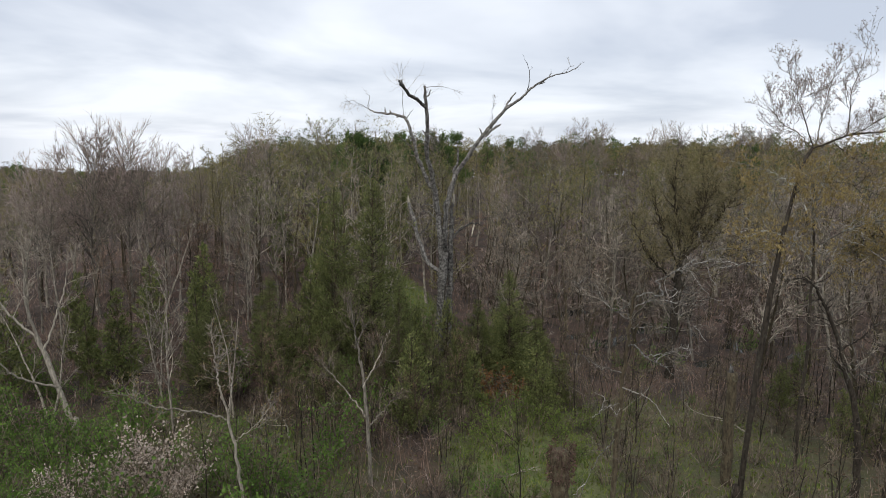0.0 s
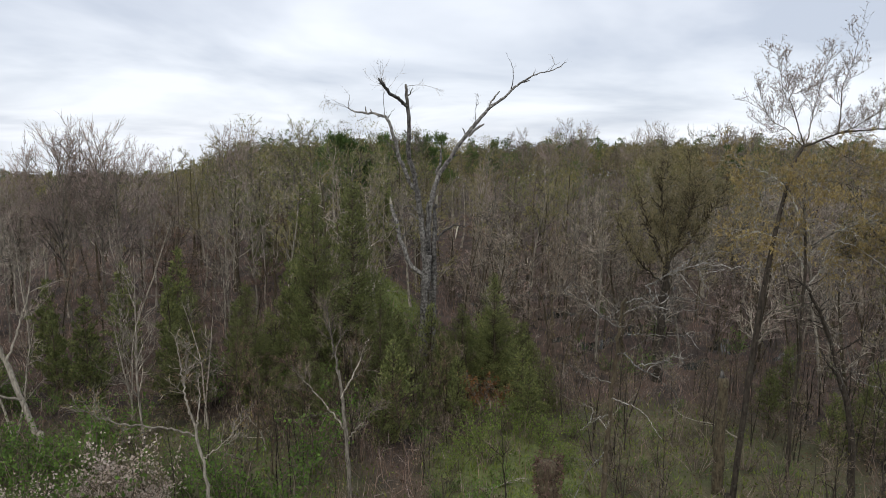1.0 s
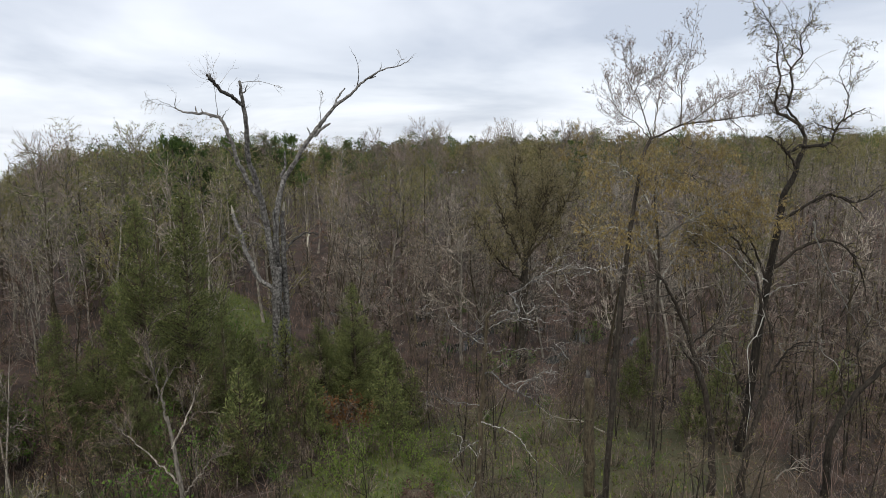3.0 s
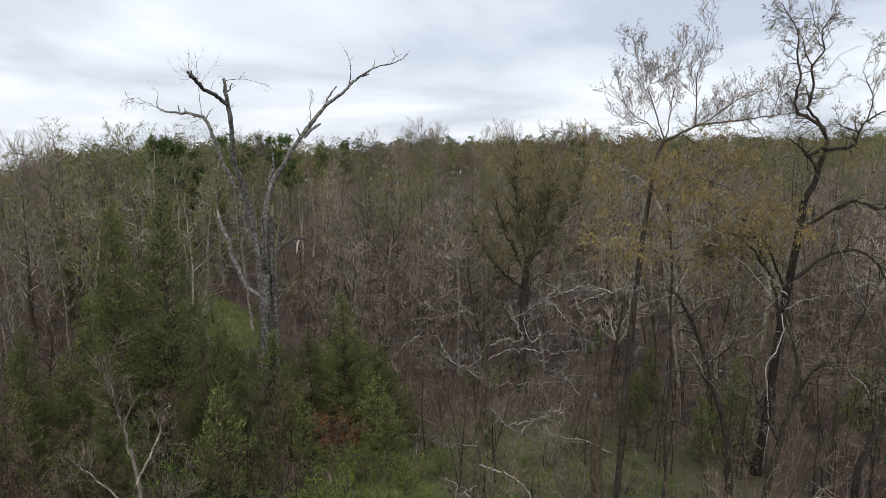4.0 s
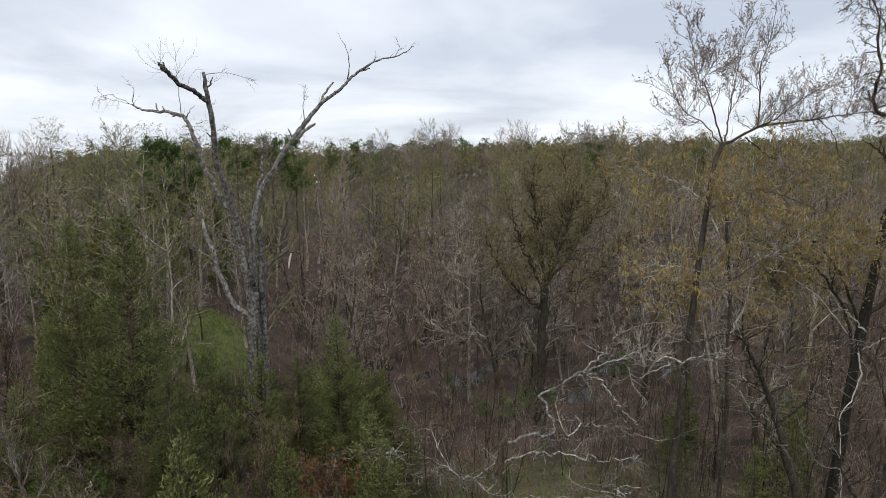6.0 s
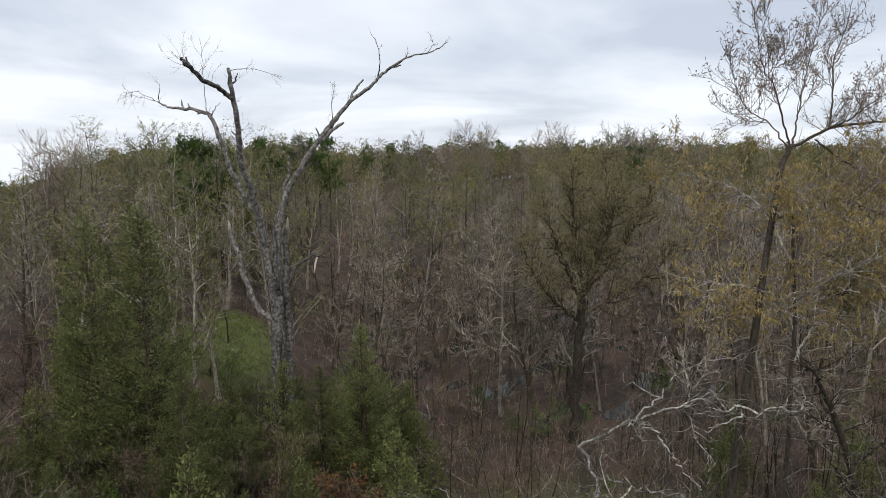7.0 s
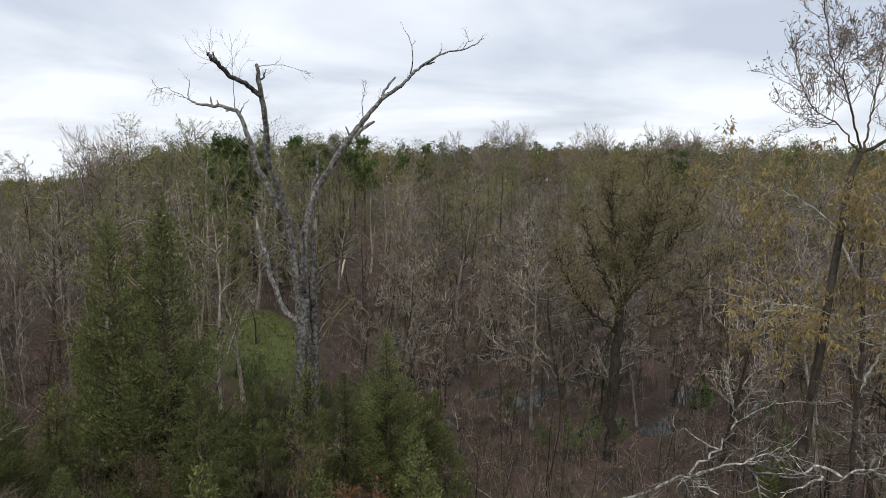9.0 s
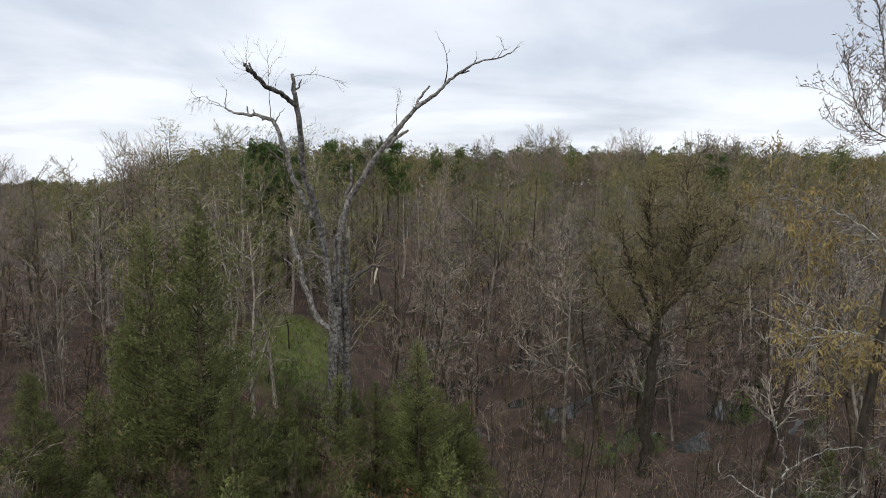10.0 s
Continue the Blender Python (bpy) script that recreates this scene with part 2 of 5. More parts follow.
def blades(pos, way, length, width, rng, curl=0.25):
    """Leaves: pointed, folded along the middle."""
    n = len(pos)
    if n == 0:
        return np.zeros((0, 3)), np.zeros((0, 3), int)
    side = unit(np.cross(way, rng.normal(0, 1, (n, 3))))
    up = np.cross(side, way)
    ln, wd = np.reshape(length, (-1, 1)), np.reshape(width, (-1, 1))
    mid = pos + way * ln * 0.5
    verts = np.stack([pos, mid + side * wd * 0.5 + up * wd * curl, pos + way * ln, mid - side * wd * 0.5 + up * wd * curl], 1)
    k = (np.arange(n) * 4)[:, None]
    t = np.stack([np.concatenate([k, k + 1, k + 2], 1), np.concatenate([k, k + 2, k + 3], 1)], 1)
    return verts.reshape(-1, 3), t.reshape(-1, 3)


def grow(rng, pos, way, length, rad, seg, wander, lift, taper=0.25):
    """Lines that wander and bend upwards (or down, with a negative lift) from their starts."""
    n = len(pos)
    pts, d, p = np.zeros((n, seg + 1, 3)), unit(way.astype(float)), pos.astype(float)
    pts[:, 0] = p
    step = np.reshape(length, (-1, 1)) / seg
    for i in range(seg):
        d = d + rng.normal(0, wander, (n, 3))
        d[:, 2] += lift
        d = unit(d)
        p = p + d * step
        pts[:, i + 1] = p
    return pts, np.reshape(rad, (-1, 1)) * np.linspace(1, taper, seg + 1)[None]


def spawn(rng, pts, rad, count, lo, hi, low_angle, high_angle, power=1.0):
    """Where and which way branches leave the lines: places, ways, parent radius, part of the way along, which parent."""
    n, s, _ = pts.shape
    ln = np.linalg.norm(pts[:, -1] - pts[:, 0], axis=1) + 0.01
    who = rng.choice(n, count, p=ln / ln.sum())
    t = lo + (hi - lo) * rng.random(count) ** power
    f = t * (s - 1)
    i = np.minimum(f.astype(int), s - 2)
    w = (f - i)[:, None]
    pos = pts[who, i] * (1 - w) + pts[who, i + 1] * w
    tan = unit(pts[who, i + 1] - pts[who, i])
    r = rad[who, i] * (1 - w[:, 0]) + rad[who, i + 1] * w[:, 0]
    perp = unit(np.cross(tan, rng.normal(0, 1, (count, 3))))
    a = np.radians(rng.uniform(low_angle, high_angle, count))[:, None]
    return pos, tan * np.cos(a) + perp * np.sin(a), r, t, who


def smooth_line(points, seg, rng=None, wobble=0.0):
    """A line of seg pieces through the control points (x, y, z, radius), slightly crooked."""
    c = np.array(points, float)
    n = len(c)
    c = np.vstack([2 * c[0] - c[1], c, 2 * c[-1] - c[-2]])
    u = np.linspace(0, n - 1, seg + 1)
    i = np.minimum(u.astype(int), n - 2)
    w = (u - i)[:, None]
    p0, p1, p2, p3 = c[i], c[i + 1], c[i + 2], c[i + 3]
    q = 0.5 * (2 * p1 + (p2 - p0) * w + (2 * p0 - 5 * p1 + 4 * p2 - p3) * w ** 2 + (3 * p1 - p0 - 3 * p2 + p3) * w ** 3)
    if rng is not None and wobble:
        q[1:-1, :3] += rng.normal(0, wobble, (seg - 1, 3))
        q[:, 3] *= rng.uniform(0.9, 1.12, seg + 1)
    return q[None, :, :3], np.maximum(q[None, :, 3], 0.008)


def part(name, geo, material, parent, label="", smooth=True):
    ob = new(name, make_mesh(name, geo[0], geo[1], [material], None, smooth))
    ob.parent = parent
    if label:
        ob["label"] = label
    return ob


def stuff_part(name, geo, material, parent, label=""):
    """A part of pieces too fine to pick apart."""
    return tagged(part(name, geo, material, parent, label), kind="stuff")


def at_origin(geo, base):
    return geo[0] - np.asarray(base, float), geo[1]


# ---- kinds of trees ----
def deciduous(name, seed, height, spread, label, category="tree", group="", stems=1, bole=0.3, limbs=22, subs=60, twigs=700, twig_len=0.9,
              thick=0.016, wander=0.17, lift=0.05, angle=(28, 62), wood=None, brush=None, leaf=None, leaves=0, leaf_len=0.12, leaf_wide=0.05,
              hang=False, lean=0.04, fine=True, girth=0.013, vase=0.75, limb_min=0.026, curved=False, bole_wood=None):
    """A broadleaved tree, bare or just budding: trunk, branches, twigs and whatever leaves it has."""
    rng = np.random.default_rng(seed)
    root = tagged(new(name), label, category, group)
    base = np.zeros((stems, 3))
    if stems > 1:
        base[:, :2] = rng.normal(0, 0.25, (stems, 2))
    base[:, 2] = -0.3
    way = np.stack([rng.normal(0, lean + 0.12 * (stems > 1), stems), rng.normal(0, lean + 0.12 * (stems > 1), stems), np.ones(stems)], 1)
    tp, tr = grow(rng, base, way, rng.uniform(0.8, 1.0, stems) * height, rng.uniform(0.8, 1.1, stems) * height * girth, 10, 0.065, 0.04, 0.12)
    tr[:, 0] *= 1.35
    part("trunk", tubes(tp, tr, 7 if fine else 5), bole_wood or wood, root)
    p, d, r, t, _ = spawn(rng, tp, tr, limbs, bole, 0.96, *angle)
    lp, lr = grow(rng, p, d, spread * (1.15 - vase * t) * rng.uniform(0.6, 1.15, limbs), np.clip(r * 0.65, limb_min * 1.3, 0.1), 6 if fine else 4, wander, lift)
    p, d, r, t, _ = spawn(rng, lp, lr, subs, 0.25, 0.95, 25, 60)
    sp, sr = grow(rng, p, d, spread * 0.5 * (1.2 - 0.7 * t) * rng.uniform(0.6, 1.2, subs), np.maximum(r * 0.65, limb_min), 4 if fine else 2, wander * 1.1, lift)
    stuff_part("branchwork", join(tubes(lp, lr, 5 if fine else 3), tubes(sp, sr, 3)), wood, root)
    a, b = int(twigs * 0.3), twigs - int(twigs * 0.3)
    p1, d1, *_ = spawn(rng, lp, lr, a, 0.3, 1.0, 20, 60)
    p2, d2, *_ = spawn(rng, sp, sr, b, 0.15, 1.0, 15, 60)
    tpos, tway = np.concatenate([p1, p2]), np.concatenate([d1, d2])
    tway = unit(tway + np.array([0, 0, 0.25]))
    tl = twig_len * rng.uniform(0.45, 1.25, twigs)
    stuff_part("twig_crown", spikes(tpos, tway, tl, thick * rng.uniform(0.6, 1.1, twigs), rng.normal(0, 0.4, (twigs, 3)) if fine or curved else None), brush, root)
    if leaves:
        k = rng.integers(0, twigs, leaves)
        lpos = tpos[k] + tway[k] * (tl[k] * rng.uniform(0.4, 1.0, leaves))[:, None] + rng.normal(0, 0.05, (leaves, 3))
        lway = unit(rng.normal(0, 1, (leaves, 3)) + (np.array([0, 0, -2.2]) if hang else np.array([0, 0, 0.5])))
        stuff_part("foliage", blades(lpos, lway, leaf_len * rng.uniform(0.6, 1.3, leaves), leaf_wide * rng.uniform(0.7, 1.3, leaves), rng), leaf, root)
    return root


def cedar(name, seed, height, spread, label, sprays=8000, size=0.24, group="", boughs=200):
    """A redcedar: a dark, uneven cone of upswept sprays."""
    rng = np.random.default_rng(seed)
    root = tagged(new(name), label, "cedar tree", group)
    tp, tr = grow(rng, np.array([[0, 0, -0.3]]), np.array([[0, 0, 1.0]]), [height], [height * 0.014], 10, 0.02, 0.05, 0.08)
    part("trunk", tubes(tp, tr, 7), BARK_BROWN, root)
    n = boughs
    p, d, r, t, _ = spawn(rng, tp, tr, n, 0.04, 0.99, 55, 80)
    reach = spread * (1 - t) ** 0.92 * rng.uniform(0.6, 1.2, n) * (0.85 + 0.3 * np.sin(7 * t + 3 * np.arctan2(d[:, 1], d[:, 0]))) + 0.18
    bp, br = grow(rng, p, d, reach, 0.02 + 0.015 * (1 - t), 5, 0.08, 0.07, 0.2)
    stuff_part("branchwork", tubes(bp, br, 3), BARK_BROWN, root)
    p, d, _, t, _ = spawn(rng, bp, br, sprays, 0.2, 1.05, 10, 70, 0.55)
    pos = p + rng.normal(0, 0.13, (sprays, 3))
    way = unit(d + rng.normal(0, 0.35, (sprays, 3)) + np.array([0, 0, 0.45]))
    stuff_part("foliage", blades(pos, way, size * rng.uniform(0.5, 1.4, sprays), size * 0.36 * rng.uniform(0.7, 1.3, sprays), rng), LEAF_CEDAR, root)
    return root


def pine(name, seed, height, spread, label, tufts=420, group=""):
    """A tall pine: bare bole, whorled boughs and rounded masses of needle tufts."""
    rng = np.random.default_rng(seed)
    root = tagged(new(name), label, "pine tree", group)
    tp, tr = grow(rng, np.array([[0, 0, -0.3]]), np.array([[0, 0, 1.0]]), [height], [height * 0.012], 10, 0.02, 0.05, 0.15)
    part("trunk", tubes(tp, tr, 5), BARK_BROWN, root)
    n = 46
    p, d, r, t, _ = spawn(rng, tp, tr, n, 0.42, 0.99, 50, 85)
    bp, br = grow(rng, p, d, spread * np.sqrt(np.clip(1.12 - t, 0.02, 1)) * 1.2 * rng.uniform(0.5, 1.15, n), np.full(n, 0.05), 5, 0.09, 0.06, 0.25)
    stuff_part("branchwork", tubes(bp, br, 4), BARK_BROWN, root)
    c, d, *_ = spawn(rng, bp, br, tufts, 0.35, 1.0, 10, 60, 0.7)
    per = 9
    pos = np.repeat(c, per, 0) + rng.normal(0, 0.34, (tufts * per, 3))
    way = unit(rng.normal(0, 1, (tufts * per, 3)) + np.repeat(d, per, 0) * 0.6 + np.array([0, 0, 0.5]))
    stuff_part("foliage", blades(pos, way, 0.6 * rng.uniform(0.6, 1.3, tufts * per), np.full(tufts * per, 0.2), rng), LEAF_PINE, root)
    return root


def shrub(name, seed, height, spread, label, wood, leaf, stems=14, twigs=260, leaves=1400, leaf_len=0.13, leaf_wide=0.06, category="shrub", group=""):
    """Many stems from one foot, twiggy and leafy."""
    rng = np.random.default_rng(seed)
    root = tagged(new(name), label, category, group)
    a = rng.uniform(0, 2 * np.pi, stems)
    out = rng.uniform(0.15, 1.0, stems) * spread / height
    way = np.stack([np.cos(a) * out, np.sin(a) * out, np.ones(stems)], 1)
    base = np.stack([np.cos(a) * 0.2, np.sin(a) * 0.2, np.full(stems, -0.2)], 1)
    sp, sr = grow(rng, base, way, height * rng.uniform(0.7, 1.1, stems), np.full(stems, 0.026), 4, 0.13, 0.02, 0.3)
    stuff_part("stemwork", tubes(sp, sr, 3), wood, root)
    p, d, *_ = spawn(rng, sp, sr, twigs, 0.2, 1.0, 20, 65)
    tl = height * 0.3 * rng.uniform(0.4, 1.2, twigs)
    stuff_part("twig_crown", spikes(p, d, tl, 0.013, rng.normal(0, 0.4, (twigs, 3))), wood, root)
    if leaves:
        k = rng.integers(0, twigs, leaves)
        pos = p[k] + d[k] * (tl[k] * rng.uniform(0.2, 1.05, leaves))[:, None] + rng.normal(0, 0.06, (leaves, 3))
        way = unit(rng.normal(0, 1, (leaves, 3)) + np.array([0, 0, 0.3]))
        stuff_part("foliage", blades(pos, way, leaf_len * rng.uniform(0.6, 1.3, leaves), leaf_wide * rng.uniform(0.7, 1.3, leaves), rng), leaf, root)
    return root


def stand(ob, x, y, turn=0.0, size=1.0, sink=0.0, tall=1.0):
    """Set a thing on the ground."""
    m = Matrix.LocRotScale((x, y, float(land(x, y)) - sink), Euler((0, 0, turn)), (size, size, size * tall))
    ob.matrix_basis = m
    return ob


USED = set()


def plant(ob, x, y, turn, size=1.0, tall=1.0):
    """The first call sets the tree itself, later ones copies of it."""
    s = Vector((size, size, size * tall))
    foot = (x, y, float(land(x, y)))
    if ob.name in USED:
        return copy_thing(ob, Matrix.LocRotScale(foot, Euler((0, 0, turn)), Vector([a / b for a, b in zip(s, ob.scale)])))
    USED.add(ob.name)
    ob.matrix_basis = Matrix.LocRotScale(foot, Euler((0, 0, turn)), s)
    return ob


# ---- ground and water ----
def soil():
    """Leaf litter, bare mud and moss; greener where the grass grows."""
    m, t, p = nodes("leaf_litter_ground")
    litter = ramp_of(t, noise_of(t, 14, 6, 0.75), [(0.32, (0.018, 0.013, 0.009)), (0.5, (0.07, 0.047, 0.035)), (0.72, (0.20, 0.135, 0.10))])
    mud = ramp_of(t, noise_of(t, 0.35, 4), [(0.4, (0.45, 0.45, 0.43)), (0.62, (1.15, 1.05, 1.0))])
    colour = mixed(t, litter, mud, 1.0, "MULTIPLY")
    turf = ramp_of(t, noise_of(t, 5, 5, 0.7), [(0.3, (0.065, 0.088, 0.024)), (0.7, (0.18, 0.205, 0.06))])
    grown = t.nodes.new("ShaderNodeAttribute")
    grown.attribute_name = "grass"
    edge = ramp_of(t, noise_of(t, 0.9, 4), [(0.35, (0.45, 0.45, 0.45)), (0.6, (1, 1, 1))])
    fac = mixed(t, grown.outputs["Fac"], edge, 1.0, "MULTIPLY")
    t.links.new(mixed(t, colour, turf, fac), p.inputs["Base Color"])
    p.inputs["Roughness"].default_value = 0.95
    b = t.nodes.new("ShaderNodeBump")
    b.inputs["Strength"].default_value, b.inputs["Distance"].default_value = 0.8, 0.08
    t.links.new(noise_of(t, 9, 6, 0.75), b.inputs["Height"])
    t.links.new(b.outputs[0], p.inputs["Normal"])
    return m


def grassy(x, y):
    """Where turf grows: the clearing near the camera and the mown bank behind the dead tree."""
    clearing = ease(1.25, 0.75, np.hypot((x - 5.3) / 5.0, (y - 35.5) / 7.5))
    bank = ease(1.2, 0.8, np.hypot((x + 5.8) / 5.0, (y - 72) / 9.0))
    thicket = 0.5 * ease(1.2, 0.7, np.hypot((x + 16) / 14.0, (y - 30) / 12.0))
    verge = 0.45 * ease(1.2, 0.6, np.hypot((x - 15) / 13.0, (y - 38) / 12.0))
    return np.maximum(np.maximum(clearing, bank), np.maximum(thicket, verge))


def spaced(stops):
    return np.concatenate([np.arange(a, b, s) for a, b, s in stops])


gx = spaced([(-2400, -400, 200), (-400, -120, 14), (-120, -50, 3.5), (-50, 60, 1.0), (60, 130, 3.5), (130, 400, 14), (400, 2401, 200)])
gy = spaced([(-1200, -100, 100), (-100, 10, 8), (10, 100, 1.0), (100, 160, 3.5), (160, 420, 14), (420, 3001, 200)])
GX, GY = np.meshgrid(gx, gy)
k = np.arange(GX.size).reshape(GX.shape)
quad = np.stack([k[:-1, :-1], k[:-1, 1:], k[1:, 1:], k[1:, :-1]], -1).reshape(-1, 4)
ground = new("ground", make_mesh("ground", np.stack([GX, GY, land(GX, GY)], -1).reshape(-1, 3), np.concatenate([quad[:, :3], quad[:, [0, 2, 3]]]), [soil()]))
tagged(ground, "brown leaf-littered woodland floor with patches of turf", "ground", kind="structure")
grow_layer = ground.data.attributes.new("grass", "FLOAT", "POINT")
grow_layer.data.foreach_set("value", grassy(GX, GY).astype(np.float32).ravel())


def still_water():
    m, t, p = nodes("still_dark_water")
    p.inputs["Base Color"].default_value = (0.018, 0.02, 0.016, 1)
    p.inputs["Roughness"].default_value = 0.06
    p.inputs["IOR"].default_value = 1.33
    b = t.nodes.new("ShaderNodeBump")
    b.inputs["Strength"].default_value, b.inputs["Distance"].default_value = 0.12, 0.02
    t.links.new(noise_of(t, 1.5, 3), b.inputs["Height"])
    t.links.new(b.outputs[0], p.inputs["Normal"])
    return m


wx, wy = np.meshgrid(np.linspace(4, 62, 30), np.linspace(50, 106, 29))
k = np.arange(wx.size).reshape(wx.shape)
quad = np.stack([k[:-1, :-1], k[:-1, 1:], k[1:, 1:], k[1:, :-1]], -1).reshape(-1, 4)
water = new("water", make_mesh("water", np.stack([wx, wy, np.full(wx.shape, WATER)], -1).reshape(-1, 3), np.concatenate([quad[:, :3], quad[:, [0, 2, 3]]]), [still_water()]))
tagged(water, "still dark swamp water between the trees, reflecting the sky", "water", kind="structure")


# ---- the great dead tree ----
def limb(name, points, seg, sides, material, parent, base, rng, wobble=0.05, label="", twigs=0, twig_len=1.2, lift=0.0, broken=True):
    """One hand-laid limb as a part; twigs, where it still has some, are a part of the limb."""
    lp, lr = smooth_line(points, seg, rng, wobble)
    ob = part(name, at_origin((capped if broken else tubes)(lp, lr, sides), base), material, parent, label)
    if twigs:
        tp, tw, *_ = spawn(rng, lp, lr, twigs, 0.35, 1.0, 25, 75)
        bp, br = grow(rng, tp, tw + np.array([0, 0, lift]), twig_len * rng.uniform(0.4, 1.2, twigs), np.full(twigs, 0.013), 6, 0.2, lift * 0.2, 0.3)
        p2, d2, *_ = spawn(rng, bp, br, twigs * 4, 0.15, 1.0, 20, 60)
        geo = join(tubes(bp, br, 3), spikes(p2, d2, twig_len * 0.45 * rng.uniform(0.4, 1.2, twigs * 4)* 1.2, 0.006, rng.normal(0, 0.4, (twigs * 4, 3))))
        stuff_part("twig_crown", at_origin(geo, base), TWIG_GREY, ob)
    return lp, lr


def great_dead_tree():
    rng = np.random.default_rng(11)
    base = (-0.4, 58.4, float(land(-0.4, 58.4)))
    root = tagged(new("dead_tree"), "tall dead forked tree with bare weathered grey limbs", "dead tree")
    root.matrix_basis = Matrix.Translation(base)
    z0 = base[2]

    def dead(name, points, seg, sides, wobble=0.03, **more):
        limb(name, points, seg, sides, more.pop("wood", BARK_DEAD), root, base, rng, wobble, **more)

    dead("trunk", [(-0.42, 58.4, z0 - 0.4, 0.66), (-0.36, 58.35, z0 + 1.0, 0.47), (-0.26, 58.3, 6.8, 0.40), (-0.18, 58.4, 8.4, 0.40), (-0.12, 58.4, 9.9, 0.44), (-0.1, 58.4, 11.0, 0.40)], 16, 12)
    # the second stem, grown against the first
    dead("trunk", [(0.55, 59.1, z0 - 0.4, 0.42), (0.5, 59.1, z0 + 1.0, 0.28), (0.53, 59.1, 6.8, 0.25), (0.53, 59.0, 9.0, 0.25), (0.50, 58.8, 11.2, 0.24)], 14, 9)
    # the dark leader, and the crook at its top
    dead("limb", [(-0.30, 58.4, 10.4, 0.32), (-0.39, 58.2, 12.24, 0.28), (-0.72, 57.8, 14.9, 0.245), (-0.89, 57.5, 16.05, 0.235), (-1.09, 57.2, 16.97, 0.22), (-1.24, 56.6, 18.25, 0.205), (-1.63, 55.8, 19.65, 0.185),
                  (-1.68, 55.2, 21.15, 0.17), (-1.64, 54.5, 22.5, 0.16), (-1.72, 54.0, 23.8, 0.14), (-1.86, 53.6, 25.35, 0.10)], 40, 9, twigs=9, twig_len=1.5)
    dead("limb", [(-1.70, 54.0, 23.68, 0.12), (-2.08, 53.8, 23.93, 0.135), (-2.43, 53.3, 24.25, 0.13), (-2.99, 52.2, 24.54, 0.12), (-3.38, 51.2, 25.02, 0.11), (-3.56, 50.7, 25.18, 0.10), (-3.69, 50.5, 25.48, 0.085)], 24, 8, twigs=13, twig_len=1.7, lift=0.5)
    dead("broken_stub", [(-3.38, 51.2, 25.02, 0.07), (-3.53, 51.0, 25.38, 0.06), (-3.56, 50.9, 25.56, 0.045)], 5, 6, 0.01)
    dead("side_branch", [(-1.78, 53.8, 24.5, 0.05), (-1.5, 53.7, 24.7, 0.05), (-1.35, 53.6, 25.1, 0.03)], 6, 6, 0.02)
    dead("side_branch", [(-1.84, 53.6, 25.2, 0.025), (-1.0, 53.6, 25.35, 0.02), (0.2, 53.6, 25.2, 0.013), (1.2, 53.6, 24.7, 0.006)], 12, 5, 0.03, twigs=6, twig_len=0.7, lift=-0.3)
    # the pale limb that bends out level
    dead("limb", [(-1.09, 57.2, 16.9, 0.16), (-1.60, 57.2, 17.4, 0.17), (-2.0, 57.0, 18.4, 0.165), (-2.47, 56.9, 19.55, 0.16), (-2.74, 56.8, 20.58, 0.15), (-3.07, 56.7, 21.66, 0.14), (-3.30, 56.7, 22.43, 0.13), (-3.58, 56.9, 22.87, 0.12),
                  (-3.91, 57.0, 23.11, 0.115), (-4.59, 57.6, 23.27, 0.10), (-5.68, 58.5, 23.42, 0.09), (-6.47, 59.0, 23.51, 0.07), (-6.92, 59.1, 23.72, 0.05), (-7.10, 59.2, 23.96, 0.04), (-6.94, 59.2, 25.0, 0.012)], 48, 9, twigs=7, twig_len=1.1)
    dead("side_branch", [(-7.05, 59.1, 23.85, 0.026), (-7.88, 59.4, 24.21, 0.018), (-8.6, 59.6, 24.49, 0.012), (-9.54, 59.8, 24.32, 0.006)], 10, 5, twigs=7, twig_len=1.0, lift=-0.4)
    dead("side_branch", [(-7.05, 59.1, 23.85, 0.022), (-7.71, 59.2, 23.99, 0.014), (-8.49, 59.4, 24.2, 0.010), (-9.19, 59.4, 24.7, 0.005)], 10, 5, twigs=6, twig_len=1.2, lift=-0.5)
    dead("side_branch", [(-3.78, 57.0, 23.1, 0.03), (-3.82, 57.1, 24.0, 0.022), (-3.86, 57.2, 25.0, 0.016), (-3.92, 57.2, 26.5, 0.01), (-4.0, 57.2, 27.5, 0.005)], 12, 5, 0.04, twigs=6, twig_len=1.2, lift=0.5)
    dead("side_branch", [(-3.55, 56.9, 22.8, 0.05), (-3.25, 56.8, 23.3, 0.03), (-2.9, 56.8, 23.7, 0.01)], 6, 5, 0.03)
